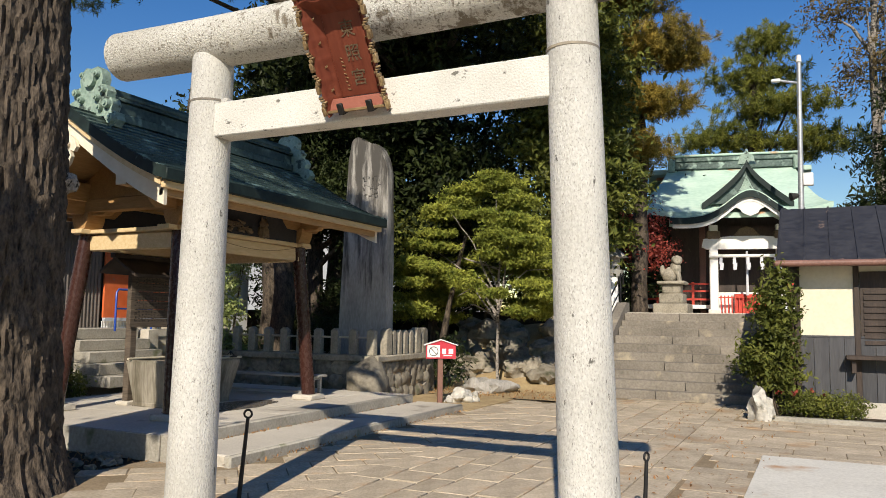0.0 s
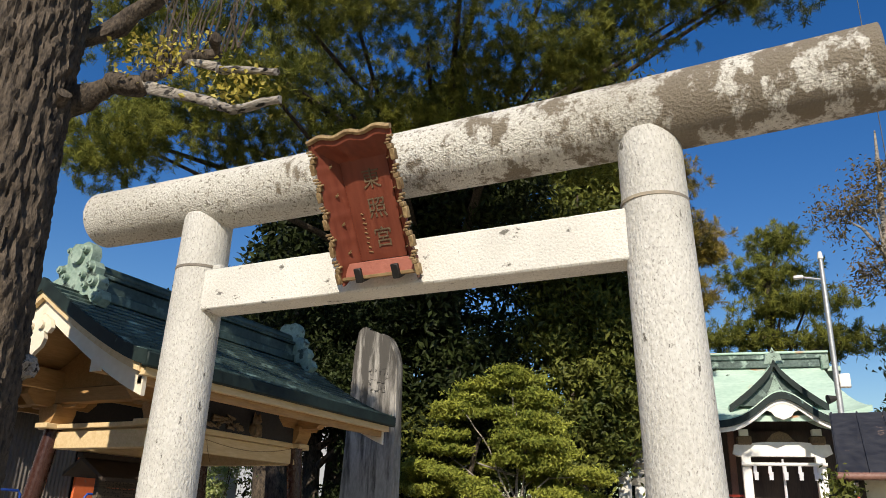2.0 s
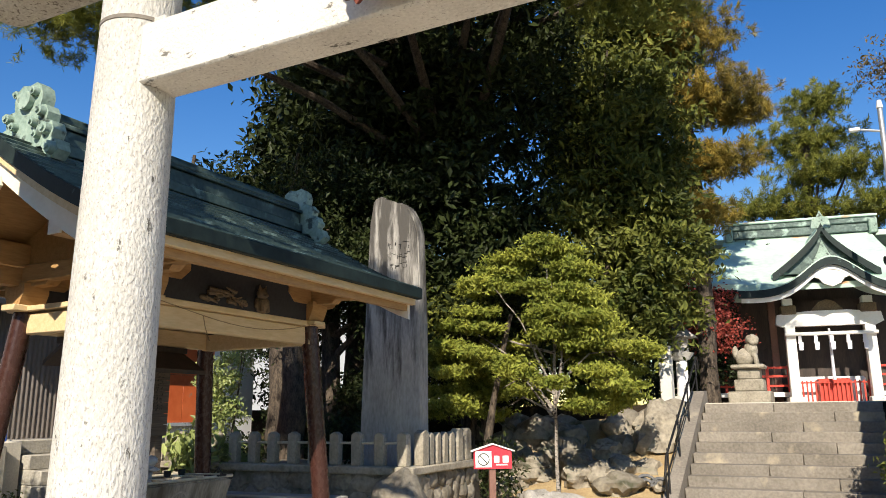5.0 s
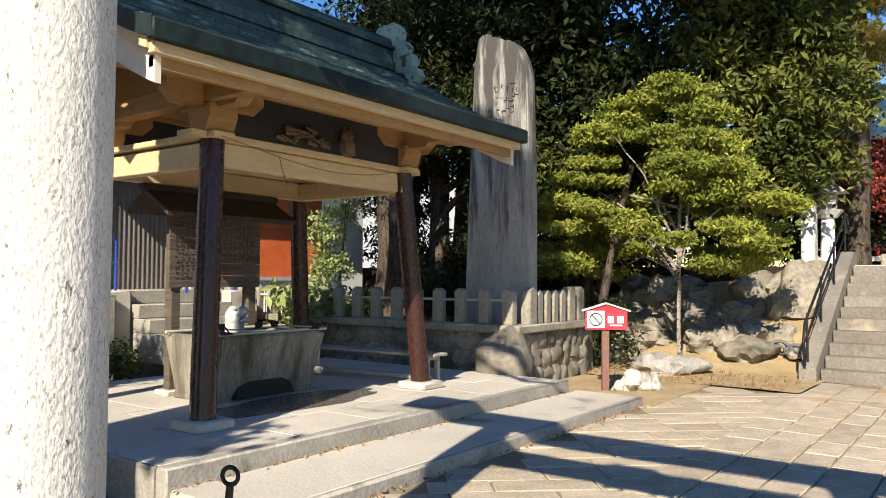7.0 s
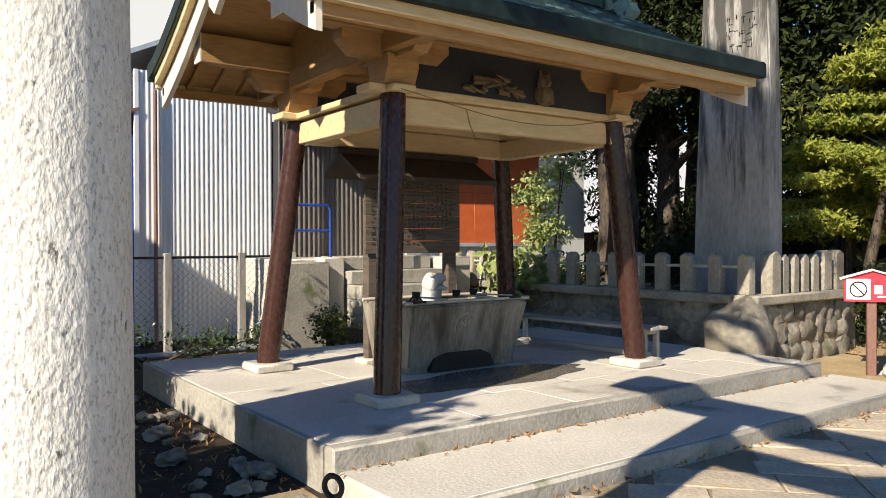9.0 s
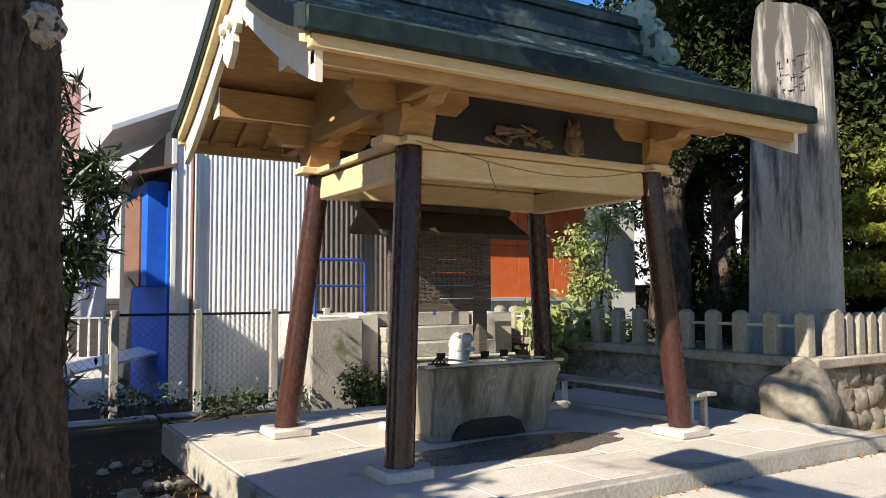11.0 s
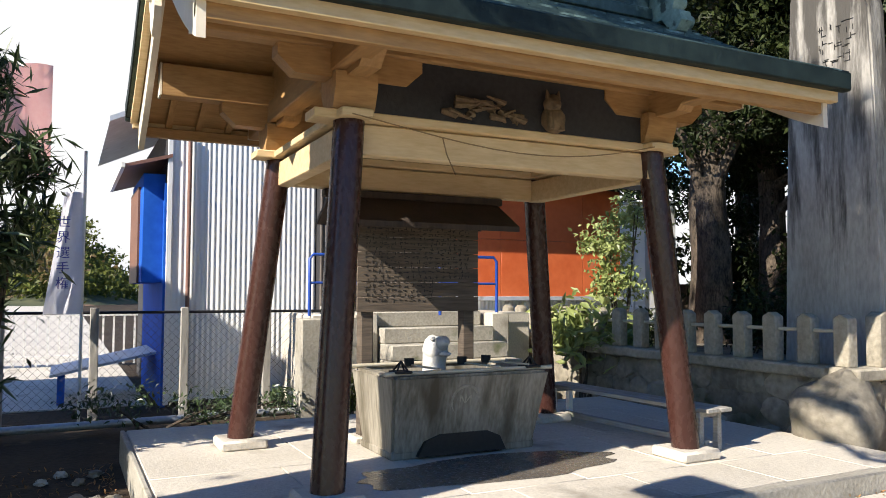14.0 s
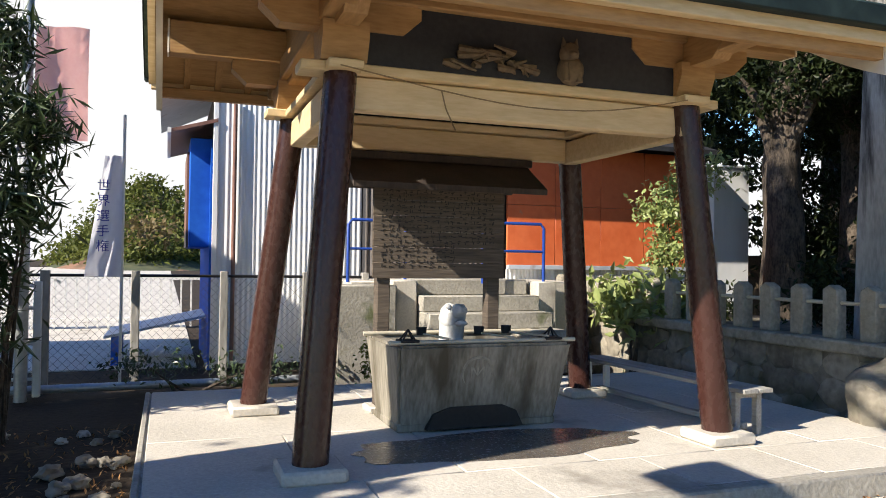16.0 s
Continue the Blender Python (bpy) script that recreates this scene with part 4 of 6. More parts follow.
for row in range(3):
    x = -13.9
    while x < -7.3:
        w = rng.uniform(0.28, 0.46)
        bm = bmesh.new()
        lump(bm, (x + w / 2, 11.79, 0.13 + row * 0.26 + rng.uniform(-.03, .03)), (w / 2 * 1.12, 0.055, 0.155), rng, 0.34, 2)
        part("stone", bm, M["rock"], wall)
        x += w
bm = bmesh.new()
lump(bm, (-7.08, 11.66, 0.30), (0.40, 0.42, 0.56), rng, 0.16, 3)
tagged(part("corner_boulder", bm, M["rock"]), "mossy sloping boulder at the wall's corner", "boulder")


def fence_post(h=0.52, w=0.17):
    t = thing("fence_post", "square weathered stone fence post with peaked head", "fence post", "stone fence posts")
    bm = bmesh.new()
    prism(bm, [(-w / 2, 0), (w / 2, 0), (w / 2, h - 0.05), (0, h), (-w / 2, h - 0.05)], -w * 0.4, w * 0.4, "y")
    bmesh.ops.bevel(bm, geom=list(bm.edges), offset=0.01, segments=1, affect="EDGES")
    part("shaft", bm, M["fence_stone"], t)
    return t


first_post = fence_post()
first_post.matrix_basis = pose(-7.10, 11.86, 0.898, 0, 0, 0)
for k in range(1, 18):
    copy_thing(first_post, pose(-7.10 - 0.42 * k, 11.86 + 0.01 * (k % 2), 0.896, 0, 0, 2 * math.sin(k)))
wide = fence_post(0.54, 0.20)
wide.matrix_basis = pose(-6.98, 12.20, 0.898, 0, 0, 90)
slim = fence_post(0.50, 0.13)
slim.matrix_basis = pose(-6.98, 12.46, 0.898, 0, 0, 90)
for y in (12.70, 12.94, 13.18):
    copy_thing(slim, pose(-6.98, y, 0.896, 0, 0, 90 + math.sin(y * 9) * 3))
for y in (13.5, 13.82):
    copy_thing(wide, pose(-7.02, y, 0.90, 0, 0, 90))
for k in range(6):
    copy_thing(slim, pose(-7.3 - 0.35 * k, 14.35, 0.80, 0, 0, 4))
rail_thing = thing("fence_rail", "pale pipe rail threaded through the stone fence", "rail")
part("pipe", rod((-14, 11.86, 1.23), (-7.10, 11.86, 1.24), 0.02, seg=8), M["bamboo"], rail_thing)
bm = bmesh.new()
pts = [(-8.47, 0.80), (-7.24, 0.80), (-7.27, 3.2), (-7.30, 4.70), (-7.36, 4.95), (-7.50, 5.22), (-7.66, 5.33), (-7.80, 5.33), (-7.98, 5.46), (-8.10, 5.50), (-8.22, 5.42), (-8.27, 5.0), (-8.38, 2.5)]
prism(bm, pts, 12.66, 12.94, "y")
bmesh.ops.bevel(bm, geom=list(bm.edges), offset=0.03, segments=2, affect="EDGES")
monument = tagged(part("stone_monument", bm, M["slate"]), "tall upright grey slate monument with incised characters", "monument")
bm = bmesh.new()
rng = random.Random(17)
for k in range(9):
    for _ in range(5):
        x, z = -7.66 + 0.16 * (k % 3) - 0.2 + rng.uniform(-0.06, 0.06), 4.55 - 0.18 * (k // 3) + rng.uniform(-0.06, 0.06)
        hx, hz = (0.030, 0.0028) if rng.random() < 0.5 else (0.0028, 0.030)
        box(bm, (x - hx, 12.652, z - hz), (x + hx, 12.662, z + hz))
tagged(part("incised_writing", bm, M["iron"], monument, "dark incised strokes"), kind="stuff")

# ---- red prohibition sign ----
sg = thing("prohibition_sign", "small red sign with white no-smoking panel on a wooden post", "sign", m=pose(-5.89, 12.44, 0, 0, 0, 34))
part("post", boxed((-0.05, 0.0, -0.03), (0.05, 0.09, 1.1), 0.008), M["rust"], sg, "weathered brown wooden post")
bm = bmesh.new()
prism(bm, [(-0.29, 0.86), (0.29, 0.86), (0.29, 1.14), (0, 1.22), (-0.29, 1.14)], -0.03, 0.0, "y")
part("board", bm, M["sign_red"], sg)
part("panel", boxed((-0.265, -0.036, 0.885), (-0.02, -0.03, 1.12)), M["white_paint"], sg, "white panel")
bm = bmesh.new()
for k in range(28):
    a0, a1 = k * math.tau / 28, (k + 1) * math.tau / 28
    tube(bm, (-0.143 + 0.085 * math.cos(a0), -0.039, 1.0 + 0.085 * math.sin(a0)), (-0.143 + 0.085 * math.cos(a1), -0.039, 1.0 + 0.085 * math.sin(a1)), 0.007, seg=5)
tube(bm, (-0.2, -0.039, 1.06), (-0.085, -0.039, 0.94), 0.007, seg=5)
part("symbol", bm, M["ink"], sg, "dark barred ring")
bm = bmesh.new()
for x0, z0, x1, z1 in ((0.02, 0.95, 0.10, 1.05), (0.15, 0.95, 0.24, 1.05), (0.05, 0.91, 0.22, 0.93)):
    box(bm, (x0, -0.035, z0), (x1, -0.03, z1))
part("lettering", bm, M["white_paint"], sg, "white lettering")
bm = bmesh.new()
ribbon(bm, [(-0.33, 1.13), (0, 1.235), (0.33, 1.13)], -0.06, 0.05, 0.02)
part("roof", bm, M["white_paint"], sg, "pale little gable cap")

# ---- rope posts ----
def stake(m, h, lean):
    t = thing("ring_stake", "black iron stake with a ring at the top", "stake", "iron ring stakes")
    part("shaft", rod((0, 0, -0.04), (lean, 0, h), 0.022, 0.016, 10), M["iron"], t)
    bm = bmesh.new()
    for k in range(16):
        a0, a1 = k * math.tau / 16, (k + 1) * math.tau / 16
        tube(bm, (lean + 0.035 * math.cos(a0), 0, h + 0.035 + 0.035 * math.sin(a0)), (lean + 0.035 * math.cos(a1), 0, h + 0.035 + 0.035 * math.sin(a1)), 0.010, seg=6)
    part("ring", bm, M["iron"], t)
    t.matrix_basis = m
    return t


s1 = stake(pose(-3.96, 4.52, 0, 0, 0, 25), 0.72, 0.06)
copy_thing(s1, pose(-0.62, 5.6, -0.25, 0, 0, 70))

# ---- boulders and slope stones ----
def boulder(x, y, z, s, mat, seed, group="boulders on the slope", label="rough weathered boulder on the slope"):
    r = random.Random(seed)
    bm = bmesh.new()
    lump(bm, (0, 0, 0), s, r, 0.38, 3)
    ob = part("boulder", bm, mat)
    ob.matrix_basis = pose(x, y, z, 0, 0, r.uniform(0, 360))
    return tagged(ob, label, "boulder", group)


rng = random.Random(31)
for k in range(34):
    x = rng.uniform(-8.9, -4.25)
    y = rng.uniform(16.3, 18.9)
    s = rng.uniform(0.22, 0.6)
    t = max(0.0, (y - 15.6) / 3.5)
    boulder(x, y, 0.02 + 1.5 * t ** 1.3 + s * 0.2, (s, s * rng.uniform(0.7, 1), s * rng.uniform(0.55, 0.85)), M["rock"], 100 + k)
for x, y, z, s in ((-4.5, 18.4, 1.25, 0.75), (-5.4, 18.5, 1.1, 0.6), (-6.1, 17.0, 0.55, 0.5), (-7.0, 17.1, 0.5, 0.55), (-4.7, 17.3, 0.5, 0.34), (-5.0, 16.4, 0.15, 0.3)):
    boulder(x, y, z, (s, s * 0.8, s * 0.8), M["rock"], int(x * 100))
for x, y, s in ((-5.6, 12.75, 0.20), (-5.42, 13.05, 0.13), (-5.75, 12.6, 0.10)):
    boulder(x, y, s * 0.55, (s, s * 0.8, s * 0.85), M["rock_white"], int(y * 10), "pale stones by the sign", "pale craggy stone beside the sign post")
boulder(-0.22, 13.22, 0.20, (0.24, 0.18, 0.30), M["rock_white"], 77, "stone by the hut", "pale upright stone before the bush")
for x, y, z in ((-6.2, 15.0, 0.12), (-5.75, 14.9, 0.12)):
    boulder(x, y, z, (0.42, 0.25, 0.2), M["slate"], int(x * 31), "dark edging stones", "dark flat edging stone")
for k in range(34):
    a = rng.uniform(0, 1)
    x, y = -10.0 + 4.0 * a, 5.45 - rng.random() ** 2 * 1.6
    s = rng.uniform(0.03, 0.09)
    boulder(x, y, s * 0.3 - 0.03, (s * 1.2, s, s * 0.7), M["rock"] if k % 6 else M["rock_white"], 300 + k, "loose stones beside the platform", "loose stone on bare earth")
# ornamental roof tile lying on the slope
tile = thing("ornamental_tile", "grey scrolled ornamental roof tile leaning on the slope", "roof tile", m=pose(-4.55, 16.35, 0.33, 0, 0, 10))
bm = bmesh.new()
for dx, r in ((-0.22, 0.14), (0.02, 0.2), (0.27, 0.15)):
    for k in range(14):
        a0, a1 = k * math.pi / 14, (k + 1) * math.pi / 14
        for q in (1.0, 0.6):
            tube(bm, (dx + r * q * math.cos(a0), 0, r * q * math.sin(a0)), (dx + r * q * math.cos(a1), 0, r * q * math.sin(a1)), 0.03, seg=6)
part("scroll", bm, M["roof_tile"], tile)

# ---- shrine hall ----
hall = thing("shrine_hall", "vermilion-trimmed shrine hall under a pale green copper roof", "shrine hall")
HX = -1.3
for x in (HX - 1.0, HX + 1.0):
    part("porch_post", boxed((x - 0.13, 24.87, 1.86), (x + 0.13, 25.13, 4.75), 0.02), M["white_paint"], hall, "white square porch post")
    part("post_base", boxed((x - 0.19, 24.81, 1.85), (x + 0.19, 25.19, 2.05), 0.02), M["granite_pale"], hall)
    part("post_cap", boxed((x - 0.2, 24.8, 4.3), (x + 0.2, 25.2, 4.55), 0.03), M["carving"], hall)
bm = bmesh.new()
prism(bm, [(HX - 1.35, 4.05), (HX - 1.2, 3.97), (HX + 1.2, 3.97), (HX + 1.35, 4.05), (HX + 1.3, 4.3), (HX + 0.5, 4.38), (HX - 0.5, 4.38), (HX - 1.3, 4.3)], 24.88, 25.12, "y")
part("rainbow_beam", bm, M["white_paint"], hall, "white curved porch beam")
bm = bmesh.new()
prism(bm, [(HX - 0.42, 4.38), (HX + 0.42, 4.38), (HX + 0.2, 4.62), (HX, 4.7), (HX - 0.2, 4.62)], 24.92, 25.08, "y")
part("frog_leg_strut", bm, M["carving"], hall, "carved strut over the beam")
for x0, x1 in ((-5.0, -2.6), (0.0, 2.6)):
    part("front_wall", boxed((x0, 26.4, 1.9), (x1, 26.6, 4.9)), M["dark_wood"], hall, "dark timber wall")
part("front_door", boxed((-2.6, 26.5, 2.3), (0.0, 26.6, 4.9)), M["dark_wood"], hall)
for x in (-2.55, -0.05):
    part("door_post", boxed((x - 0.1, 26.36, 1.9), (x + 0.1, 26.5, 4.9), 0.01), M["rust"], hall)
part("offering_base", boxed((-2.2, 25.7, 1.86), (-0.4, 26.4, 2.62), 0.02), M["white_paint"], hall)
part("offering_box", boxed((-1.65, 25.35, 1.86), (-0.85, 25.75, 2.55), 0.02), M["red"], hall, "red offering box")
for k in range(17):
    x = -2.18 + k * 0.11
    part("paling", boxed((x - 0.02, 25.27, 1.86), (x + 0.02, 25.30, 2.50)), M["red"], hall)
part("paling_rail", boxed((-2.22, 25.25, 2.42), (-0.38, 25.32, 2.46)), M["red"], hall)
for x0, x1 in ((-4.6, -2.35), (-0.2, 2.2)):
    for z in (2.35, 2.62, 2.86):
        part("veranda_rail", boxed((x0, 25.6, z), (x1, 25.68, z + 0.06)), M["red"], hall)
    part("veranda", boxed((x0, 25.6, 2.08), (x1, 26.4, 2.2)), M["white_paint"], hall)
    for k in range(5):
        x = x0 + (x1 - x0) * k / 4
        part("veranda_post", boxed((x - 0.04, 25.6, 2.2), (x + 0.04, 25.68, 2.95)), M["red"], hall)
part("straw_rope", rod((HX - 1.15, 24.78, 3.74), (HX + 1.15, 24.78, 3.74), 0.05, seg=10), M["white_paint"], hall, "pale rope across the porch")
for k in range(5):
    bm = bmesh.new()
    x = HX - 0.8 + 0.4 * k
    prism(bm, [(x - 0.03, 3.7), (x + 0.05, 3.7), (x + 0.05, 3.52), (x + 0.09, 3.52), (x + 0.07, 3.30), (x - 0.03, 3.30), (x - 0.03, 3.48), (x - 0.05, 3.48)], 24.76, 24.77, "y")
    part("paper_streamer", bm, M["cloth_white"], hall, "white zigzag paper streamer")
part("bell_rope", rod((HX, 25.0, 2.5), (HX, 25.0, 3.9), 0.045, 0.03, 8), M["cloth_white"], hall)
# roofs: a front slope with curled porch gable, a dormer gable and a ridge
bm = bmesh.new()
n = 26
grid = []
for i in range(n + 1):
    u = 2 * i / n - 1
    line = []
    for j in range(11):
        f = j / 10
        half = (3.15 if u < 0 else 2.0) + (1.0 - f) ** 2 * (0.6 if u < 0 else 0.35) - (0.85 if u < 0 else 0.15) * f
        x = HX + u * half
        y = 24.0 + 3.3 * f
        z = 5.02 + 2.05 * f ** 1.35 + 0.28 * abs(u) ** 3 * (1 - f)
        line.append(bm.verts.new((x, y, z)))
    grid.append(line)
for a, b in zip(grid, grid[1:]):
    for j in range(10):
        bm.faces.new((a[j], b[j], b[j + 1], a[j + 1]))
out = bmesh.ops.extrude_face_region(bm, geom=list(bm.faces))
bmesh.ops.translate(bm, verts=[v for v in out["geom"] if isinstance(v, bmesh.types.BMVert)], vec=(0, 0.02, -0.16))
part("main_roof", bm, M["hall_roof"], hall, "pale green copper roof slope")
bm = bmesh.new()
ribbon(bm, [(27.3, 7.06), (30.5, 5.1)], HX - 3.0, HX + 2.4, 0.16, "x")
part("rear_roof", bm, M["hall_roof"], hall)
part("rear_wall", boxed((HX - 2.4, 26.6, 1.86), (HX + 2.4, 30.0, 5.3)), M["dark_wood"], hall)


def porch_z(u):
    return 4.78 + 0.78 * math.exp(-(u / 0.85) ** 2) - 0.02 * abs(u) + 0.06 * max(0, abs(u) - 1.6) ** 2


us = [-2.35 + 4.7 * k / 40 for k in range(41)]
bm = bmesh.new()
ribbon(bm, [(HX + u, porch_z(u) + 0.14) for u in us], 23.75, 25.6, 0.10)
part("porch_roof", bm, M["hall_roof"], hall, "curled green porch roof")
bm = bmesh.new()
ribbon(bm, [(HX + u, porch_z(u) + 0.10) for u in us], 23.72, 23.80, 0.20)
part("porch_edge", bm, M["copper_dark"], hall, "dark weathered edge of the porch roof")
bm = bmesh.new()
ribbon(bm, [(HX + u * 0.97, porch_z(u) - 0.06) for u in us], 23.82, 23.88, 0.16)
part("porch_bargeboard", bm, M["white_paint"], hall, "white curved bargeboard")
bm = bmesh.new()
prism(bm, [(HX - 0.55, 5.20), (HX - 0.3, 5.34), (HX, 5.40), (HX + 0.3, 5.34), (HX + 0.55, 5.20), (HX + 0.3, 5.10), (HX + 0.22, 4.98), (HX, 4.88), (HX - 0.22, 4.98), (HX - 0.3, 5.10)], 23.84, 23.90, "y")
part("porch_pendant", bm, M["white_paint"], hall, "white carved pendant")
bm = bmesh.new()
ribbon(bm, [(HX + u, 6.78 - 1.35 * abs(u / 1.35) ** 0.72) for u in [-1.35 + 2.7 * k / 24 for k in range(25)]], 24.55, 26.9, 0.12)
part("dormer_gable", bm, M["hall_roof"], hall)
bm = bmesh.new()
ribbon(bm, [(HX + u, 6.78 - 1.35 * abs(u / 1.35) ** 0.72 - 0.02) for u in [-1.35 + 2.7 * k / 24 for k in range(25)]], 24.50, 24.58, 0.22)
part("dormer_edge", bm, M["copper_dark"], hall)
bm = bmesh.new()
prism(bm, [(HX - 1.05, 5.4), (HX + 1.05, 5.4), (HX + 0.45, 6.0), (HX, 6.5), (HX - 0.45, 6.0)], 24.68, 24.74, "y")
part("dormer_wall", bm, M["copper"], hall)
bm = bmesh.new()
prism(bm, [(HX - 0.35, 5.6), (HX + 0.35, 5.6), (HX + 0.14, 5.95), (HX, 6.3), (HX - 0.14, 5.95)], 24.62, 24.68, "y")
part("dormer_carving", bm, M["patina"], hall)
bm = bmesh.new()
box(bm, (HX - 2.15, 27.1, 7.0), (HX + 1.85, 27.5, 7.26), 0.02)
box(bm, (HX - 2.3, 27.05, 7.26), (HX + 2.0, 27.55, 7.44), 0.03)
part("main_ridge", bm, M["copper"], hall, "dark green ridge")
part("ridge_cap", boxed((HX - 2.35, 27.0, 7.44), (HX + 2.05, 27.6, 7.52), 0.02), M["hall_roof"], hall)
for x in (HX - 2.2, HX + 1.9):
    part("ridge_end", boxed((x - 0.12, 26.95, 6.9), (x + 0.12, 27.65, 7.4), 0.04), M["patina"], hall)
bm = bmesh.new()
prism(bm, [(HX - 0.26, 6.62), (HX + 0.26, 6.62), (HX + 0.2, 6.9), (HX + 0.08, 6.95), (HX, 7.12), (HX - 0.08, 6.95), (HX - 0.2, 6.9)], 24.5, 24.62, "y")
part("dormer_ornament", bm, M["patina"], hall)

hall.matrix_basis = Matrix.Translation((HX, 25, 0)) @ pose(0, 0, 0, 0, 0, 11) @ Matrix.Translation((-HX, -25, 0))

# ---- guardian statue, lantern, stone pillar, lamp pole ----
ped = thing("pedestal", "stepped granite pedestal of a guardian statue", "pedestal")
for lo, hi in (((-3.35, 20.1, 1.85), (-2.35, 21.1, 2.15)), ((-3.2, 20.25, 2.15), (-2.5, 20.95, 2.45)), ((-3.12, 20.33, 2.45), (-2.58, 20.87, 2.72)), ((-3.25, 20.2, 2.72), (-2.45, 21.0, 2.82))):
    part("stone_tier", boxed(lo, hi, 0.03), M["fence_stone"], ped)
bm = bmesh.new()
rng = random.Random(51)
lump(bm, (-2.92, 20.6, 3.02), (0.24, 0.16, 0.22), rng, 0.1)
lump(bm, (-2.76, 20.6, 3.20), (0.16, 0.15, 0.24), rng, 0.1)
lump(bm, (-2.70, 20.55, 3.44), (0.16, 0.15, 0.15), rng, 0.15)
lump(bm, (-3.14, 20.6, 3.14), (0.08, 0.08, 0.17), rng, 0.1)
for s in (-1, 1):
    tube(bm, (-2.64, 20.6 + s * 0.08, 2.80), (-2.70, 20.6 + s * 0.08, 3.2), 0.055, 0.06, 10)
tagged(part("guardian_lion", bm, M["fence_stone"]), "seated stone guardian lion on a pedestal", "statue")
ped.matrix_basis = Matrix.Translation((-0.35, 2.0, 0.02))
bpy.data.objects["guardian_lion"].matrix_basis = Matrix.Translation((-0.35, 2.0, 0.02))
lan = thing("stone_lantern", "tall stone lantern with weathered mossy cap", "stone lantern", m=pose(-4.5, 20.6, 1.85))
part("base", rod((0, 0, 0), (0, 0, 0.2), 0.34, 0.28, 6), M["granite"], lan)
part("shaft", rod((0, 0, 0.2), (0, 0, 1.05), 0.15, 0.13, 16), M["white_paint"], lan)
part("platform", rod((0, 0, 1.05), (0, 0, 1.22), 0.2, 0.34, 6), M["granite"], lan)
part("light_box", rod((0, 0, 1.22), (0, 0, 1.58), 0.2, 0.2, 6), M["slate"], lan)
part("cap", rod((0, 0, 1.58), (0, 0, 1.85), 0.46, 0.12, 6), M["slate"], lan)
part("finial", rod((0, 0, 1.85), (0, 0, 2.15), 0.11, 0.03, 10), M["slate"], lan)
tagged(part("stone_pillar", boxed((-4.92, 20.0, 1.84), (-4.64, 20.28, 3.22), 0.02), M["granite_pale"]), "square pale stone name pillar", "stone pillar")
lp = thing("lamp_pole", "tall galvanised pole with a small camera arm", "lamp pole")
part("pole", rod((0.33, 22.0, 1.84), (0.40, 22.0, 8.95), 0.085, 0.06, 14), M["galv"], lp)
part("arm", rod((0.40, 22, 8.3), (-0.12, 21.95, 8.42), 0.03, seg=8), M["galv"], lp)
part("head", boxed((-0.32, 21.88, 8.38), (-0.08, 22.02, 8.47), 0.02), M["white_paint"], lp)
part("top_lamp", rod((0.40, 22, 8.9), (0.40, 22, 9.1), 0.08, 0.05, 10), M["white_paint"], lp)
part("junction_box", boxed((0.42, 21.9, 5.4), (0.68, 22.1, 5.75), 0.02), M["white_paint"], lp)
part("loudspeaker", rod((0.1, 21.9, 5.1), (0.32, 22, 5.15), 0.12, 0.05, 14), M["ink"], lp)

tagged(part("overhead_wire", rod((2.9, 27.5, 1.8), (3.0, 27.5, 28.0), 0.016, seg=5), M["wire"]), "thin dark wire hanging beside the hall", "wire")

# ---- hut ----
hut = thing("hut", "small hut with cream plaster, charred boards and black sheet roof", "hut")
part("wall", boxed((0.40, 14.22, 0.0), (5.0, 17.4, 2.75)), M["plaster"], hut, "cream plaster wall")
part("footing", boxed((0.36, 14.17, -0.05), (5.04, 17.4, 0.30), 0.01), M["concrete"], hut)
for k in range(19):
    part("board", boxed((0.385 + k * 0.24, 14.185, 0.30), (0.385 + k * 0.24 + 0.235, 14.222, 1.40), 0.004), M["dark_board"], hut)
part("rail_board", boxed((0.38, 14.178, 1.39), (5.0, 14.225, 1.43), 0.004), M["dark_board"], hut)
for x in (0.36, 1.30):
    part("corner_post", boxed((x - 0.03, 14.17, 0.3), (x + 0.06, 14.24, 2.75), 0.006), M["dark_wood"], hut)
win = part("window", boxed((1.37, 14.19, 1.2), (3.4, 14.25, 2.55)), M["dark_wood"], hut, "dark window opening with slats")
for k in range(9):
    part("slat", boxed((1.42, 14.165, 1.28 + k * 0.11), (3.35, 14.19, 1.35 + k * 0.11), 0.003), M["dark_wood"], win)
bm = bmesh.new()
box(bm, (1.12, 13.85, 1.03), (3.4, 14.2, 1.10), 0.008)
box(bm, (1.2, 13.95, 0.80), (1.27, 14.2, 1.03), 0.005)
part("counter_shelf", bm, M["dark_wood"], hut, "dark shelf under the window")
bm = bmesh.new()
ribbon(bm, [(13.75, 2.74), (16.0, 3.95), (18.0, 2.9)], 0.06, 5.4, 0.06, "x")
part("roof", bm, M["black_roof"], hut, "black sheet roof with worn streaks")
for k in range(13):
    bm = bmesh.new()
    ribbon(bm, [(13.74, 2.762), (16.0, 3.975)], 0.08 + k * 0.42, 0.11 + k * 0.42, 0.03, "x")
    part("roof_seam", bm, M["black_roof"], hut)
bm = bmesh.new()
sweep(bm, [(0.02, 13.70, 2.68), (5.4, 13.70, 2.66)], [0.06, 0.06], 10)
part("gutter", bm, M["rust"], hut, "brown gutter")
bm = bmesh.new()
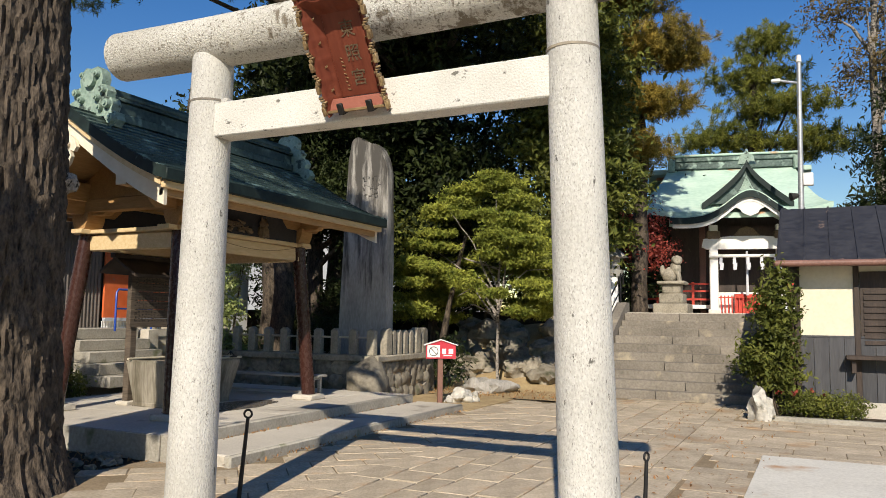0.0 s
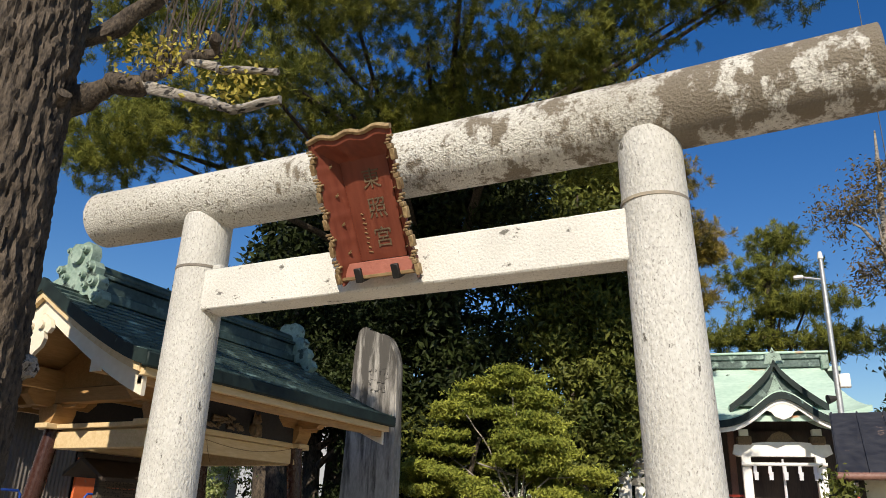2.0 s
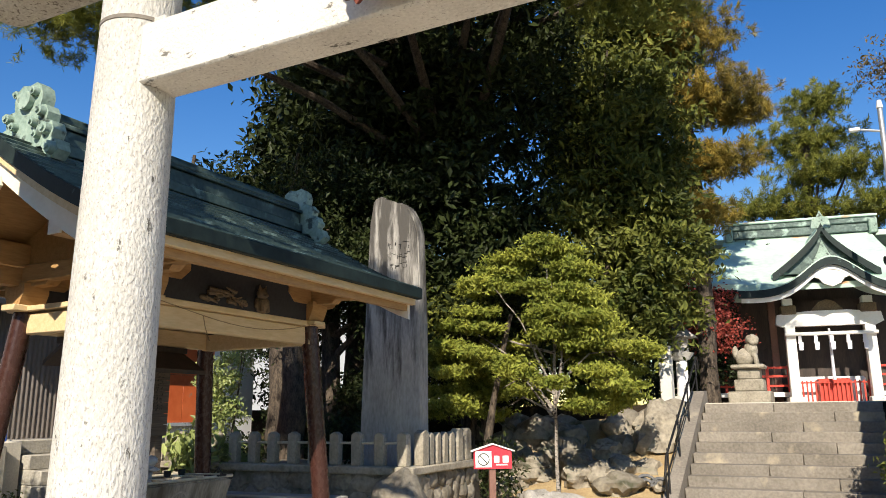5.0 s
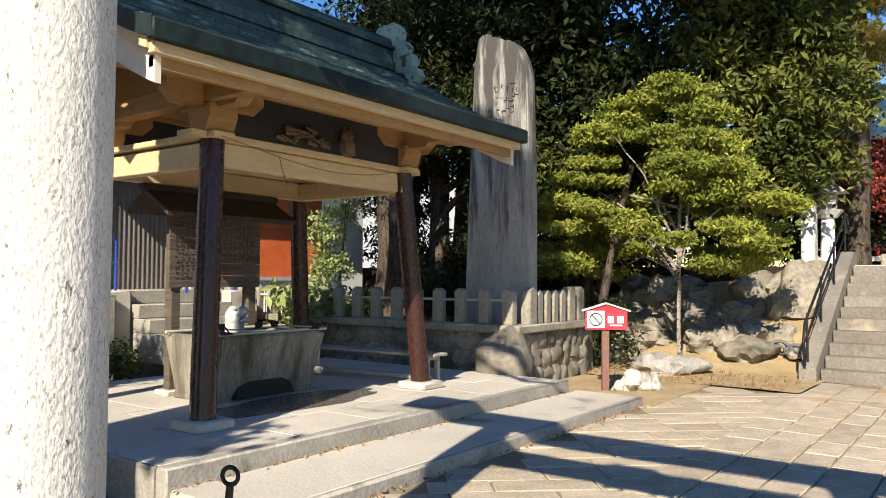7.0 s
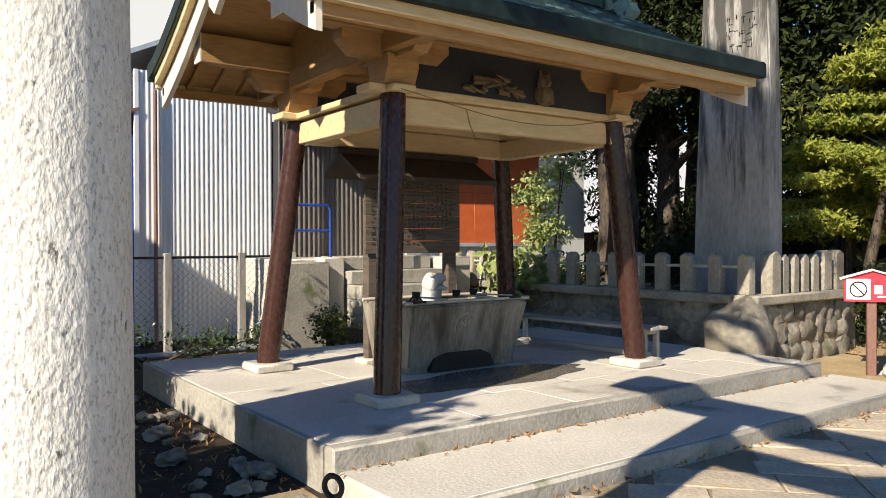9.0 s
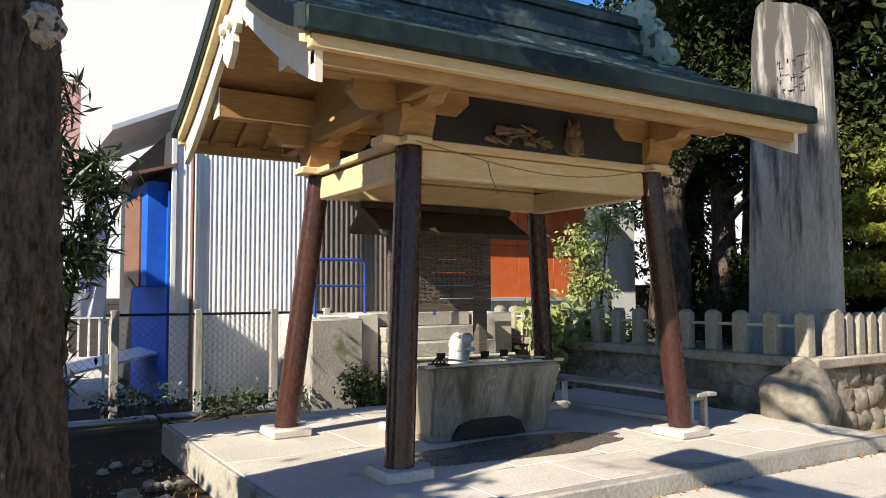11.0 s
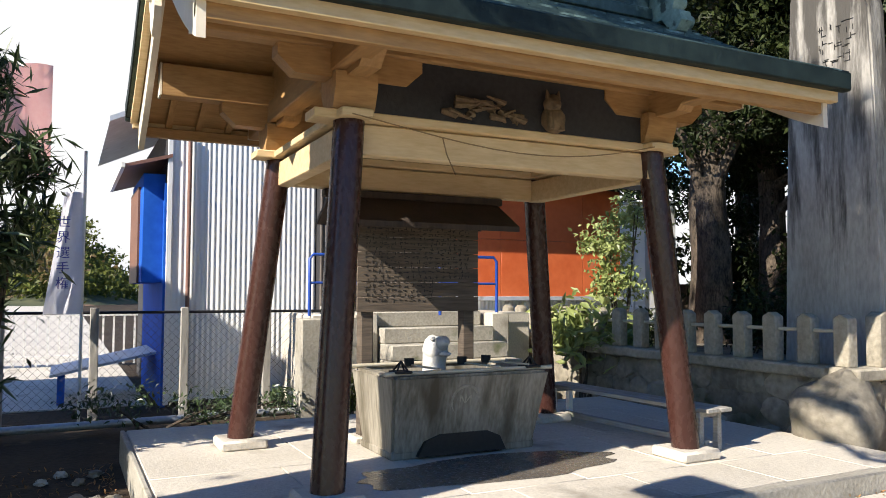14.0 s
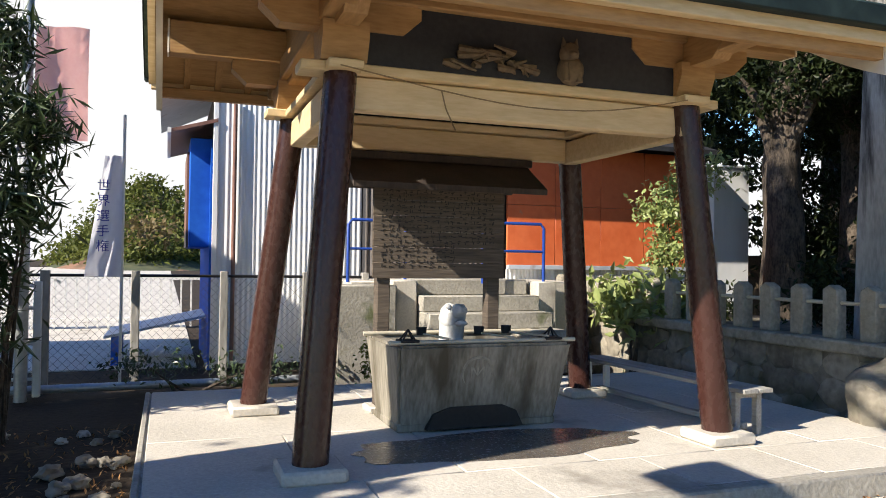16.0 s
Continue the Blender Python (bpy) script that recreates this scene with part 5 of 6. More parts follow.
sweep(bm, [(0.18, 13.72, 2.66), (0.2, 13.95, 2.45), (0.28, 14.15, 2.3), (0.28, 14.15, 0.05)], [0.035] * 4, 8)
part("downpipe", bm, M["rust"], hut)

# ---- sheds behind the pavilion ----
def corrugated(y0, y1, z0, z1, x, pitch, amp, sub=6, axis="x"):
    bm = bmesh.new()
    n = int((y1 - y0) / pitch * sub)
    a = []
    for k in range(n + 1):
        y = y0 + (y1 - y0) * k / n
        d = x + amp * math.sin(k / sub * math.tau)
        row = [(d, y, z) if axis == "x" else (y, d, z) for z in (z0, z1)]
        a.append([bm.verts.new(p) for p in row])
    for p, q in zip(a, a[1:]):
        bm.faces.new((p[0], q[0], q[1], p[1]))
    return bm


shed = thing("corrugated_shed", "white corrugated steel shed with blue trim and brown shutters", "shed")
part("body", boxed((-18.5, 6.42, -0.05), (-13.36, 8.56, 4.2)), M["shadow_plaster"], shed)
part("sheet_wall", corrugated(6.40, 8.58, 0.05, 4.2, -13.30, 0.076, 0.006), M["corr_white"], shed, "sunlit white corrugated wall")
part("corner_trim", boxed((-13.33, 6.36, 0.0), (-13.27, 6.43, 4.2), 0.005), M["corr_white"], shed)
part("downpipe", rod((-13.24, 6.66, 0.0), (-13.24, 6.66, 3.9), 0.03, seg=10), M["rust"], shed, "rusty thin pipe")
part("blue_wall", boxed((-16.4, 6.33, -0.3), (-13.36, 6.40, 3.2)), M["blue"], shed, "bright blue painted wall")
part("bay", boxed((-15.4, 6.05, 1.75), (-13.5, 6.36, 3.35), 0.01), M["blue"], shed, "blue window bay")
part("shutter", boxed((-15.36, 6.02, 1.75), (-13.95, 6.06, 3.2)), M["shutter"], shed, "brown slatted shutter")
bm = bmesh.new()
ribbon(bm, [(5.75, 3.42), (6.42, 3.62)], -16.2, -13.25, 0.05, "x")
part("eave", bm, M["rust"], shed, "brown eave over the bay")
part("eave_trim", boxed((-16.2, 5.73, 3.37), (-13.22, 5.78, 3.44)), M["white_paint"], shed)
bm = bmesh.new()
ribbon(bm, [(5.6, 4.25), (7.6, 5.2), (8.9, 4.6)], -18.6, -14.0, 0.08, "x")
part("upper_roof", bm, M["tin"], shed, "upper grey roof")
bm = bmesh.new()
ribbon(bm, [(4.9, 0.42), (6.34, 0.72)], -15.6, -14.0, 0.04, "x")
part("lean_to_roof", bm, M["tin"], shed, "low tin lean-to roof")
for x in (-15.5, -14.1):
    part("lean_to_post", boxed((x - 0.05, 5.0, -0.3), (x + 0.05, 5.1, 0.42)), M["blue"], shed)
shed.matrix_basis = Matrix.Translation((-0.5, 0, 0))
annex = thing("steel_annex", "dark brown and orange steel-clad annex wall", "shed")
part("sheet_wall", corrugated(8.58, 10.9, 1.2, 3.9, -13.55, 0.09, 0.014), M["corr_brown"], annex, "dark brown corrugated wall")
for k in range(4):
    for j in range(2):
        part("panel", boxed((-13.5, 10.9 + k * 0.86, 1.55 + j * 0.98), (-13.44, 10.9 + k * 0.86 + 0.853, 1.55 + j * 0.98 + 0.974), 0.004), M["orange"], annex, "orange-red steel panel")
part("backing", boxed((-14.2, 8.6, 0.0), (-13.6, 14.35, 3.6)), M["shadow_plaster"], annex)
part("base_sheet", corrugated(10.9, 14.35, 0.3, 1.48, -13.50, 0.076, 0.010), M["corr_white"], annex, "white corrugated base")
part("base_flashing", boxed((-13.48, 10.9, 1.48), (-13.40, 14.35, 1.55), 0.004), M["tin"], annex)
bm = bmesh.new()
ribbon(bm, [(-12.9, 3.55), (-14.6, 4.1)], 8.5, 14.6, 0.08)
part("roof", bm, M["black_roof"], annex)
out_wall = thing("white_outbuilding", "white steel outbuilding wall beyond the shrubs", "shed")
part("wall", boxed((-14.9, 15.2, 0.0), (-13.75, 16.0, 3.4), 0.01), M["corr_white"], out_wall)
for x in (-14.6, -14.1):
    part("cover_strip", boxed((x - 0.02, 15.18, 0.05), (x + 0.02, 15.205, 3.35), 0.004), M["corr_white"], out_wall)
part("roof", boxed((-14.9, 15.16, 3.4), (-13.72, 16.0, 3.44), 0.01), M["corr_white"], out_wall)
# side steps to the annex
st = tagged(new("side_steps"), "old concrete steps up to the annex landing", "stairs", kind="structure")
for i in range(5):
    z = 0.30 + 0.21 * (i + 1)
    part("tread", boxed((-12.6, 8.86 - 0.0, z - 0.21), (-10.75 - 0.28 * i, 10.72 - 0.06 * i, z), 0.015), M["concrete_edge"], st)
part("cheek", boxed((-12.1, 8.50, 0.0), (-11.75, 8.84, 1.34), 0.02), M["concrete"], st)
part("cheek", boxed((-12.0, 10.55, 0.0), (-11.68, 10.85, 1.33), 0.02), M["concrete"], st)
part("landing", boxed((-13.55, 8.0, 0.0), (-12.0, 11.4, 1.32), 0.02), M["concrete"], st)
part("lower_wall", boxed((-11.9, 7.75, 0.0), (-11.6, 8.52, 1.28), 0.02), M["concrete_edge"], st)


def blue_rail(y0, y1, x):
    t = thing("blue_railing", "bright blue tubular steel railing", "railing", "blue railings")
    bm = bmesh.new()
    sweep(bm, [(x, y0, 1.3), (x, y0, 2.06), (x, y0 + 0.05, 2.12), (x, y1 - 0.05, 2.12), (x, y1, 2.06), (x, y1, 1.3)], [0.022] * 6, 10)
    part("frame", bm, M["blue_rail"], t)
    part("middle_bar", rod((x, y0, 1.74), (x, y1, 1.74), 0.018, seg=8), M["blue_rail"], t)


blue_rail(7.98, 8.76, -12.05)
blue_rail(9.75, 10.66, -11.72)

# plain house that closes the place to the south-west and shades the fence and the shed's foot
house = structure("boundary_house", boxed((-15.5, -6.0, -0.05), (-10.85, 0.2, 5.85), 0.02), M["plaster"], "plain cream plastered house south of the fence", "house")
part("roof_slab", boxed((-15.6, -6.15, 5.85), (-10.75, 0.3, 6.0), 0.02), M["black_roof"], house, "flat dark roof edge")

# ---- chain-link fence and low things to the west ----
fen = thing("chain_link_fence", "rusty chain-link fence with dark posts", "fence")
for y in (4.4, 5.4, 6.45, 7.5, 8.3):
    part("fence_post", boxed((-12.46, y - 0.05, -0.05), (-12.36, y + 0.05, 1.42), 0.008), M["slate"], fen)
part("top_rail", rod((-12.41, 3.0, 1.36), (-12.41, 8.4, 1.36), 0.018, seg=8), M["iron"], fen)
bm = bmesh.new()
for k in range(-14, 56):
    for s in (1, -1):
        y0, y1 = 3.0 + 0.1 * k, 3.0 + 0.1 * k + s * 1.25
        z0, z1 = 0.1, 1.35
        lo_y, hi_y = 3.0, 8.4
        if min(y0, y1) < lo_y or max(y0, y1) > hi_y:
            continue
        tube(bm, (-12.41, y0, z0), (-12.41, y1, z1), 0.0022, seg=3)
tagged(part("wire_mesh", bm, M["wire"], fen), kind="stuff")
tagged(part("pipe", rod((-12.0, 3.5, 0.06), (-12.0, 8.2, 0.08), 0.05, seg=10), M["galv"]), "pale pipe lying along the fence", "pipe")
gate = thing("white_gate", "white painted tubular gate", "gate", m=pose(-11.9, 3.4, 0, 0, 0, 0))
for y in (0.0, 1.0):
    part("stile", boxed((-0.04, y - 0.04, 0), (0.04, y + 0.04, 1.3), 0.008), M["white_paint"], gate)
for z in (0.2, 0.6, 1.0, 1.25):
    part("bar", rod((0, 0, z), (0, 1.0, z), 0.02, seg=8), M["white_paint"], gate)
ban = thing("nobori_banner", "white vertical banner with blue lettering on a thin pole", "banner")
part("pole", rod((-12.2, 5.25, 0), (-12.2, 5.25, 3.3), 0.018, seg=8), M["white_paint"], ban)
bm = bmesh.new()
g = []
for i in range(9):
    y = 5.24 - 0.05 * i
    g.append([bm.verts.new((-12.2 + 0.05 * math.sin(i * 0.9 + j * 0.5), y + 0.02 * j * (i / 8), 1.35 + 0.145 * j)) for j in range(11)])
for a, b in zip(g, g[1:]):
    for j in range(10):
        bm.faces.new((a[j], b[j], b[j + 1], a[j + 1]))
bmesh.ops.solidify(bm, geom=list(bm.faces), thickness=0.004)
part("cloth", bm, M["cloth_white"], ban)
for body, y, z, size in (("世", 5.16, 2.38, 0.15), ("界", 5.16, 2.20, 0.15), ("選", 5.16, 2.02, 0.15), ("手", 5.16, 1.84, 0.15), ("権", 5.16, 1.66, 0.15)):
    cu = bpy.data.curves.new("letter", "FONT")
    cu.body, cu.size, cu.extrude = body, size, 0.002
    ob = new("letter", cu)
    ob.data.materials.append(M["ink_blue"])
    ob.matrix_basis = pose(-12.13, y - 0.2, z, 90, 0, 90)
    ob.parent = ban
flag = thing("tall_flag", "faded red flag on a tall steel pole", "flag")
flag.matrix_basis = Matrix.Translation((1.05, 0.2, 0))
part("pole", rod((-12.9, 4.05, -0.1), (-12.9, 4.05, 7.0), 0.07, 0.05, 12), M["galv"], flag)
bm = bmesh.new()
g = []
for i in range(7):
    g.append([bm.verts.new((-12.85 + 0.05 * math.sin(i + j * 0.4), 4.14 + 0.09 * i, 2.9 + 0.16 * j)) for j in range(9)])
for a, b in zip(g, g[1:]):
    for j in range(8):
        bm.faces.new((a[j], b[j], b[j + 1], a[j + 1]))
bmesh.ops.solidify(bm, geom=list(bm.faces), thickness=0.004)
part("cloth", bm, M["cloth_red"], flag)
wr = thing("white_railing", "white street railing beyond the fence", "railing")
for k in range(34):
    part("bar", boxed((-21.03, 1.0 + 0.22 * k, 0.0), (-20.97, 1.04 + 0.22 * k, 1.1)), M["white_paint"], wr)
for z in (0.15, 1.08):
    part("rail", boxed((-21.05, 0.9, z), (-20.95, 8.6, z + 0.07)), M["white_paint"], wr)
road = structure("road", boxed((-130, -40, -0.06), (-14.2, 6.2, -0.02)), M["concrete"], "pale street beyond the fence", "road")
bm = bmesh.new()
bmesh.ops.create_grid(bm, x_segments=50, y_segments=60, size=1)
for v in bm.verts:
    x, y = -150 + 60 * v.co.x, 20 + 110 * v.co.y
    h = 14 * math.exp(-((y - 2.5) / 9) ** 2) * math.exp(-((x + 150) / 28) ** 2)
    v.co = Vector((x, y, -1 + h * (1 + 0.25 * noise.noise(Vector((x * 0.08, y * 0.08, 0))))))
hill_pts = [v.co.copy() for v in bm.verts if v.co.z > 1]
structure("hill", bm, M["hill"], "distant wooded hill with autumn colours", "hill")

# added glowing arc 420 m out, in place of the white western sky
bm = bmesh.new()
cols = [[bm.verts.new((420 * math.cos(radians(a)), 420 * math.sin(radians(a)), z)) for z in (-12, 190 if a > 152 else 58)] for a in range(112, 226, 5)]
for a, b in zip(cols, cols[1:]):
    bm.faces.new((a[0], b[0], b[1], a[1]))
structure("backdrop", bm, M["haze_glow"], "glowing sheet standing in for bright sky low in the west", "sky")

g = np.random.default_rng(12)
base = np.array(hill_pts)
pick = base[g.integers(0, len(base), 2600)] + g.normal(0, 1.6, (2600, 3)) * np.array([1, 1, 0.5])
pts = (pick[:, None, :] + g.normal(0, 0.8, (2600, 14, 3))).reshape(-1, 3)
tagged(new("hill_trees", leaves_mesh("hill_trees", pts, 0.8, 0.5, M["leaf_mid"], 13)), "far evergreen trees covering the hill", "trees", kind="stuff")
pts = np.array([-112.0, 3.0, 5.5]) + g.normal(0, 1, (260, 3)) * np.array([2.5, 2.6, 1.2])
tagged(new("autumn_trees", leaves_mesh("autumn_trees", pts, 0.9, 0.6, M["leaf_brown"], 14)), "far reddish autumn trees below the hill", "trees", kind="stuff")

# ---- trees and shrubs ----
def trunk_mesh(pts, radii, seg=14, rough=0.12, seed=0):
    bm = bmesh.new()
    off = seed * 7.3
    line, thick = [Vector(pts[0])], [radii[0]]
    for i in range(len(pts) - 1):
        for k in range(1, 5):
            f = k / 4
            r = radii[i] * (1 - f) + radii[i + 1] * f
            q = Vector(pts[i]).lerp(Vector(pts[i + 1]), f)
            sway = noise.noise_vector(q * 2.3 + Vector((off, 0, 0))) * r * (1.6 * rough if rough > 0.25 else 0.5 * rough)
            line.append(q + sway)
            thick.append(r * (1 + 0.5 * rough * noise.noise(q * 5 + Vector((0, off, 0)))))
    sweep(bm, line, thick, seg)
    for v in bm.verts:
        k = noise.noise(Vector((v.co.x * 5 + off, v.co.y * 5, v.co.z * 0.8))) * rough
        v.co += Vector((k, k * 0.8, 0)) * 0.4
    return bm


# great old tree by the torii
old = thing("old_tree", "huge old tree with deeply furrowed bark beside the torii", "tree")
bm = bmesh.new()
seg, rows = 150, 150
rings = []
for j in range(rows + 1):
    z = -0.1 + 6.6 * j / rows
    r = 0.63 - 0.026 * z + 0.17 * math.exp(-max(0, z) / 0.28)
    ring = []
    for k in range(seg):
        a = k * math.tau / seg
        d = Vector((math.cos(a), math.sin(a), 0))
        q = Vector((d.x * 5.5, d.y * 5.5, z * 2.0))
        f = abs(noise.noise(q * 1.6)) * 0.9 + abs(noise.noise(q * 3.7 + Vector((9, 2, 4)))) * 0.45
        ridge = 0.11 * (0.4 - f) + 0.03 * noise.noise(Vector((d.x * 1.4, d.y * 1.4, z * 0.5)))
        ring.append(bm.verts.new((-6.29 + d.x * (r + ridge), 3.66 + d.y * (r + ridge), z)))
    rings.append(ring)
for a, b in zip(rings, rings[1:]):
    for k in range(seg):
        bm.faces.new((a[k], a[(k + 1) % seg], b[(k + 1) % seg], b[k]))
part("trunk", bm, M["bark"], old)
limb = part("limb", trunk_mesh([(-6.4, 3.8, 5.1), (-6.1, 4.05, 5.42), (-5.7, 4.2, 5.62), (-5.2, 4.2, 5.52)], [0.17, 0.13, 0.11, 0.085], 14, 0.3, 2), M["bark"], old, "pruned dark limb")
for pts, r in (([(-5.25, 4.2, 5.52), (-4.8, 4.2, 5.66), (-4.35, 4.15, 5.62), (-4.12, 4.1, 5.62)], (0.075, 0.06, 0.05, 0.045)),
               ([(-4.7, 4.2, 5.64), (-4.25, 4.2, 5.40), (-3.75, 4.2, 5.27)], (0.045, 0.035, 0.028)),
               ([(-5.2, 4.2, 5.5), (-4.6, 4.2, 5.22), (-4.1, 4.2, 4.98), (-3.65, 4.2, 4.98)], (0.06, 0.045, 0.04, 0.032)),
               ([(-6.35, 3.8, 5.25), (-6.0, 3.8, 5.2), (-5.7, 3.8, 5.3)], (0.10, 0.07, 0.05)),
               ([(-6.4, 3.8, 5.8), (-5.9, 4.3, 6.4), (-5.2, 4.4, 6.9)], (0.12, 0.09, 0.06))):
    part("branch", trunk_mesh(pts, r, 10, 0.35, 3), M["bark"] if r[0] > 0.07 else M["bark_pale"], old, "sawn-off branch")
for k in range(22):
    rr = random.Random(k)
    x = -5.3 + 1.2 * rr.random()
    part("twig", trunk_mesh([(x, 4.2, 5.6), (x + rr.uniform(-.1, .2), 4.15, 5.95), (x + rr.uniform(-.1, .4), 4.1, 6.35)], (0.012, 0.009, 0.004), 5, 0.02, k), M["bark"], old)
pts = [(-6.3, 3.7, 2.9), (-6.1, 3.75, 2.9)]
bm = bmesh.new()
lump(bm, (-5.97, 4.09, 2.92), (0.11, 0.13, 0.13), random.Random(9), 0.3)
part("burl", bm, M["bark_pale"], old, "pale burl on the trunk")
foliage("leaves", old, [((-5.0, 4.2, 5.72), (0.65, 0.25, 0.22)), ((-4.1, 4.2, 5.2), (0.35, 0.2, 0.15))], 80, 8, 0.10, 0.055, 0.035, M["leaf_yellow"], 71, 0.8, 0.1, label="sparse yellow leaves")
tufts("crown", old, [((-7.0, 4.0, 9.4), (2.0, 1.6, 1.0)), ((-5.4, 3.0, 9.4), (1.6, 1.4, 0.8)), ((-5.6, 4.7, 7.5), (1.0, 0.5, 0.4)), ((-4.5, 4.5, 8.0), (0.9, 0.5, 0.35))], 1600, 34, 0.24, 0.20, 0.020, M["needle"], 72)
part("limb", trunk_mesh([(-6.43, 3.76, 6.3), (-7.0, 4.2, 7.4), (-7.3, 4.4, 8.4), (-6.6, 4.0, 9.4)], (0.42, 0.3, 0.18, 0.06), 12, 0.2, 5), M["bark"], old)


def tree(label, x, y, z, height, blobs, count, per, spread, length, width, mat, seed, trunk_r=0.3, bark=None, flat=0.5, shell=0.35, group="", branches=6, name="tree", straight=False, needles=False):
    t = thing(name, label, "tree", group)
    top = (x + (0.0 if straight else 0.3), y, z + height)
    bend = 0.0 if straight else 1.0
    part("trunk", trunk_mesh([(x, y, z - 0.1), (x + 0.1 * bend, y, z + height * 0.33), (x - 0.05 * bend, y + 0.05, z + height * 0.66), top], (trunk_r, trunk_r * 0.8, trunk_r * 0.5, trunk_r * 0.12), 12, 0.2, seed), bark or M["bark"], t)
    rr = random.Random(seed)
    for k in range(branches):
        c, r = blobs[k % len(blobs)]
        f = rr.uniform(0.35, 0.85)
        end = Vector(c) + Vector((rr.uniform(-.6, .6) * r[0], rr.uniform(-.6, .6) * r[1], rr.uniform(-.3, .3) * r[2]))
        start = Vector((x, y, min(z + height * f, end.z)))
        mid = (start + end) / 2 + Vector((0, 0, 0.3))
        part("limb", trunk_mesh([start, mid, end], (trunk_r * 0.35, trunk_r * 0.22, trunk_r * 0.06), 8, 0.1, k), bark or M["bark"], t)
    if needles:
        tufts("crown", t, blobs, count, per, spread, length, width, mat, seed, shell)
    else:
        foliage("crown", t, blobs, count, per, spread, length, width, mat, seed, flat, shell)
    return t


# dark evergreen wood behind the monument
G = "dark evergreens behind the monument"
D = "tall dense dark evergreen behind the stone monument"
tree(D, -15.6, 20.0, 1.8, 12, [((-15.6, 20.0, 7.6), (2.3, 1.8, 3.2)), ((-14.6, 19.6, 10.6), (2.1, 1.8, 3.2))], 430, 60, 0.34, 0.28, 0.13, M["leaf_dark"], 201, 0.3, group=G, branches=3)
tree(D, -11.6, 17.2, 0.9, 14, [((-11.4, 17.2, 7.2), (2.3, 1.7, 2.9)), ((-11.2, 17.2, 10.2), (2.3, 1.7, 3.6))], 480, 60, 0.34, 0.27, 0.12, M["leaf_dark"], 202, 0.35, group=G, branches=3)
tree(D, -8.6, 17.6, 1.2, 14, [((-8.7, 17.4, 5.2), (2.2, 1.6, 3.4)), ((-8.2, 17.6, 10.6), (2.3, 1.7, 3.6))], 480, 60, 0.34, 0.24, 0.10, M["leaf_dark"], 203, 0.35, group=G, branches=3)
tree(D, -6.4, 21.2, 1.8, 15, [((-6.2, 21.0, 9.6), (2.3, 1.8, 3.4)), ((-5.8, 21.4, 14.0), (2.2, 1.8, 2.6))], 380, 60, 0.36, 0.25, 0.10, M["leaf_mid"], 216, 0.35, group=G, branches=3)
tree("tall evergreen with sunlit olive-green leaves", -5.9, 19.6, 1.8, 9, [((-6.2, 19.4, 4.9), (2.2, 1.6, 2.6)), ((-5.6, 19.8, 8.0), (1.8, 1.6, 2.6)), ((-4.7, 19.8, 5.4), (1.3, 1.2, 1.9))], 520, 60, 0.28, 0.21, 0.085, M["leaf_mid"], 204, 0.3, group="olive-green evergreens", branches=3)
tree("dense green shrub under the tall evergreens", -8.4, 16.8, 0.8, 3.6, [((-8.6, 16.8, 3.2), (1.3, 1.0, 1.6)), ((-7.4, 17.4, 3.6), (1.2, 1.0, 1.5))], 190, 55, 0.24, 0.15, 0.06, M["leaf_mid"], 205, 0.12, group="understorey shrubs")
tree("tall pine with yellowing needles beside the hall", -4.2, 22.6, 1.8, 14, [((-4.4, 22.4, 12.0), (2.0, 1.5, 1.0)), ((-3.7, 22.4, 10.1), (1.8, 1.4, 0.8)), ((-4.8, 22.6, 8.4), (1.6, 1.4, 0.8)), ((-3.4, 22.4, 8.3), (1.2, 1.0, 0.5)), ((-4.3, 22.6, 6.9), (1.3, 1.2, 0.7)), ((-5.2, 22.4, 13.6), (1.8, 1.5, 0.9)), ((-2.7, 22.4, 9.6), (0.9, 0.8, 0.35))], 2100, 46, 0.28, 0.22, 0.022, M["needle_gold"], 206, 0.25, branches=10, shell=0.1, needles=True)
tree("dark layered cedar behind the hall", -1.6, 33.0, 1.8, 12, [((-1.6, 33, 12.0), (2.2, 2.0, 0.8)), ((-0.6, 33, 10.6), (2.8, 2.2, 0.7)), ((-2.8, 33, 9.4), (2.4, 2.0, 0.7)), ((0.6, 33, 9.0), (2.4, 2.0, 0.7)), ((-3.6, 33, 7.6), (1.6, 1.6, 0.8)), ((-1.0, 33, 13.4), (1.4, 1.4, 0.7))], 1100, 44, 0.34, 0.28, 0.030, M["needle"], 207, 0.3, branches=10, shell=0.1, needles=True)
tree("tall sparse tree with browning leaves", 2.8, 31.0, 1.8, 15, [((2.0, 31, 13.4), (1.7, 1.4, 1.4)), ((3.6, 31, 14.4), (1.8, 1.6, 1.5)), ((4.6, 31, 11.5), (2.2, 1.8, 1.6)), ((2.6, 30.5, 11.0), (1.6, 1.2, 1.1)), ((5.5, 30, 8.5), (2.4, 2.0, 2.0))], 300, 34, 0.30, 0.17, 0.07, M["leaf_brown"], 208, 0.25, bark=M["bark_pale"], branches=14, shell=0.2)
tree("dark evergreen beside the hall roof", 3.4, 26.0, 1.8, 7.5, [((3.3, 26.0, 6.4), (1.8, 1.4, 1.6)), ((4.6, 25.6, 8.6), (2.2, 1.8, 1.8)), ((2.4, 27.0, 4.6), (1.2, 1.2, 1.4)), ((6.0, 26, 6.0), (2.4, 2.0, 3.0))], 420, 56, 0.30, 0.20, 0.07, M["leaf_dark"], 209, 0.25)
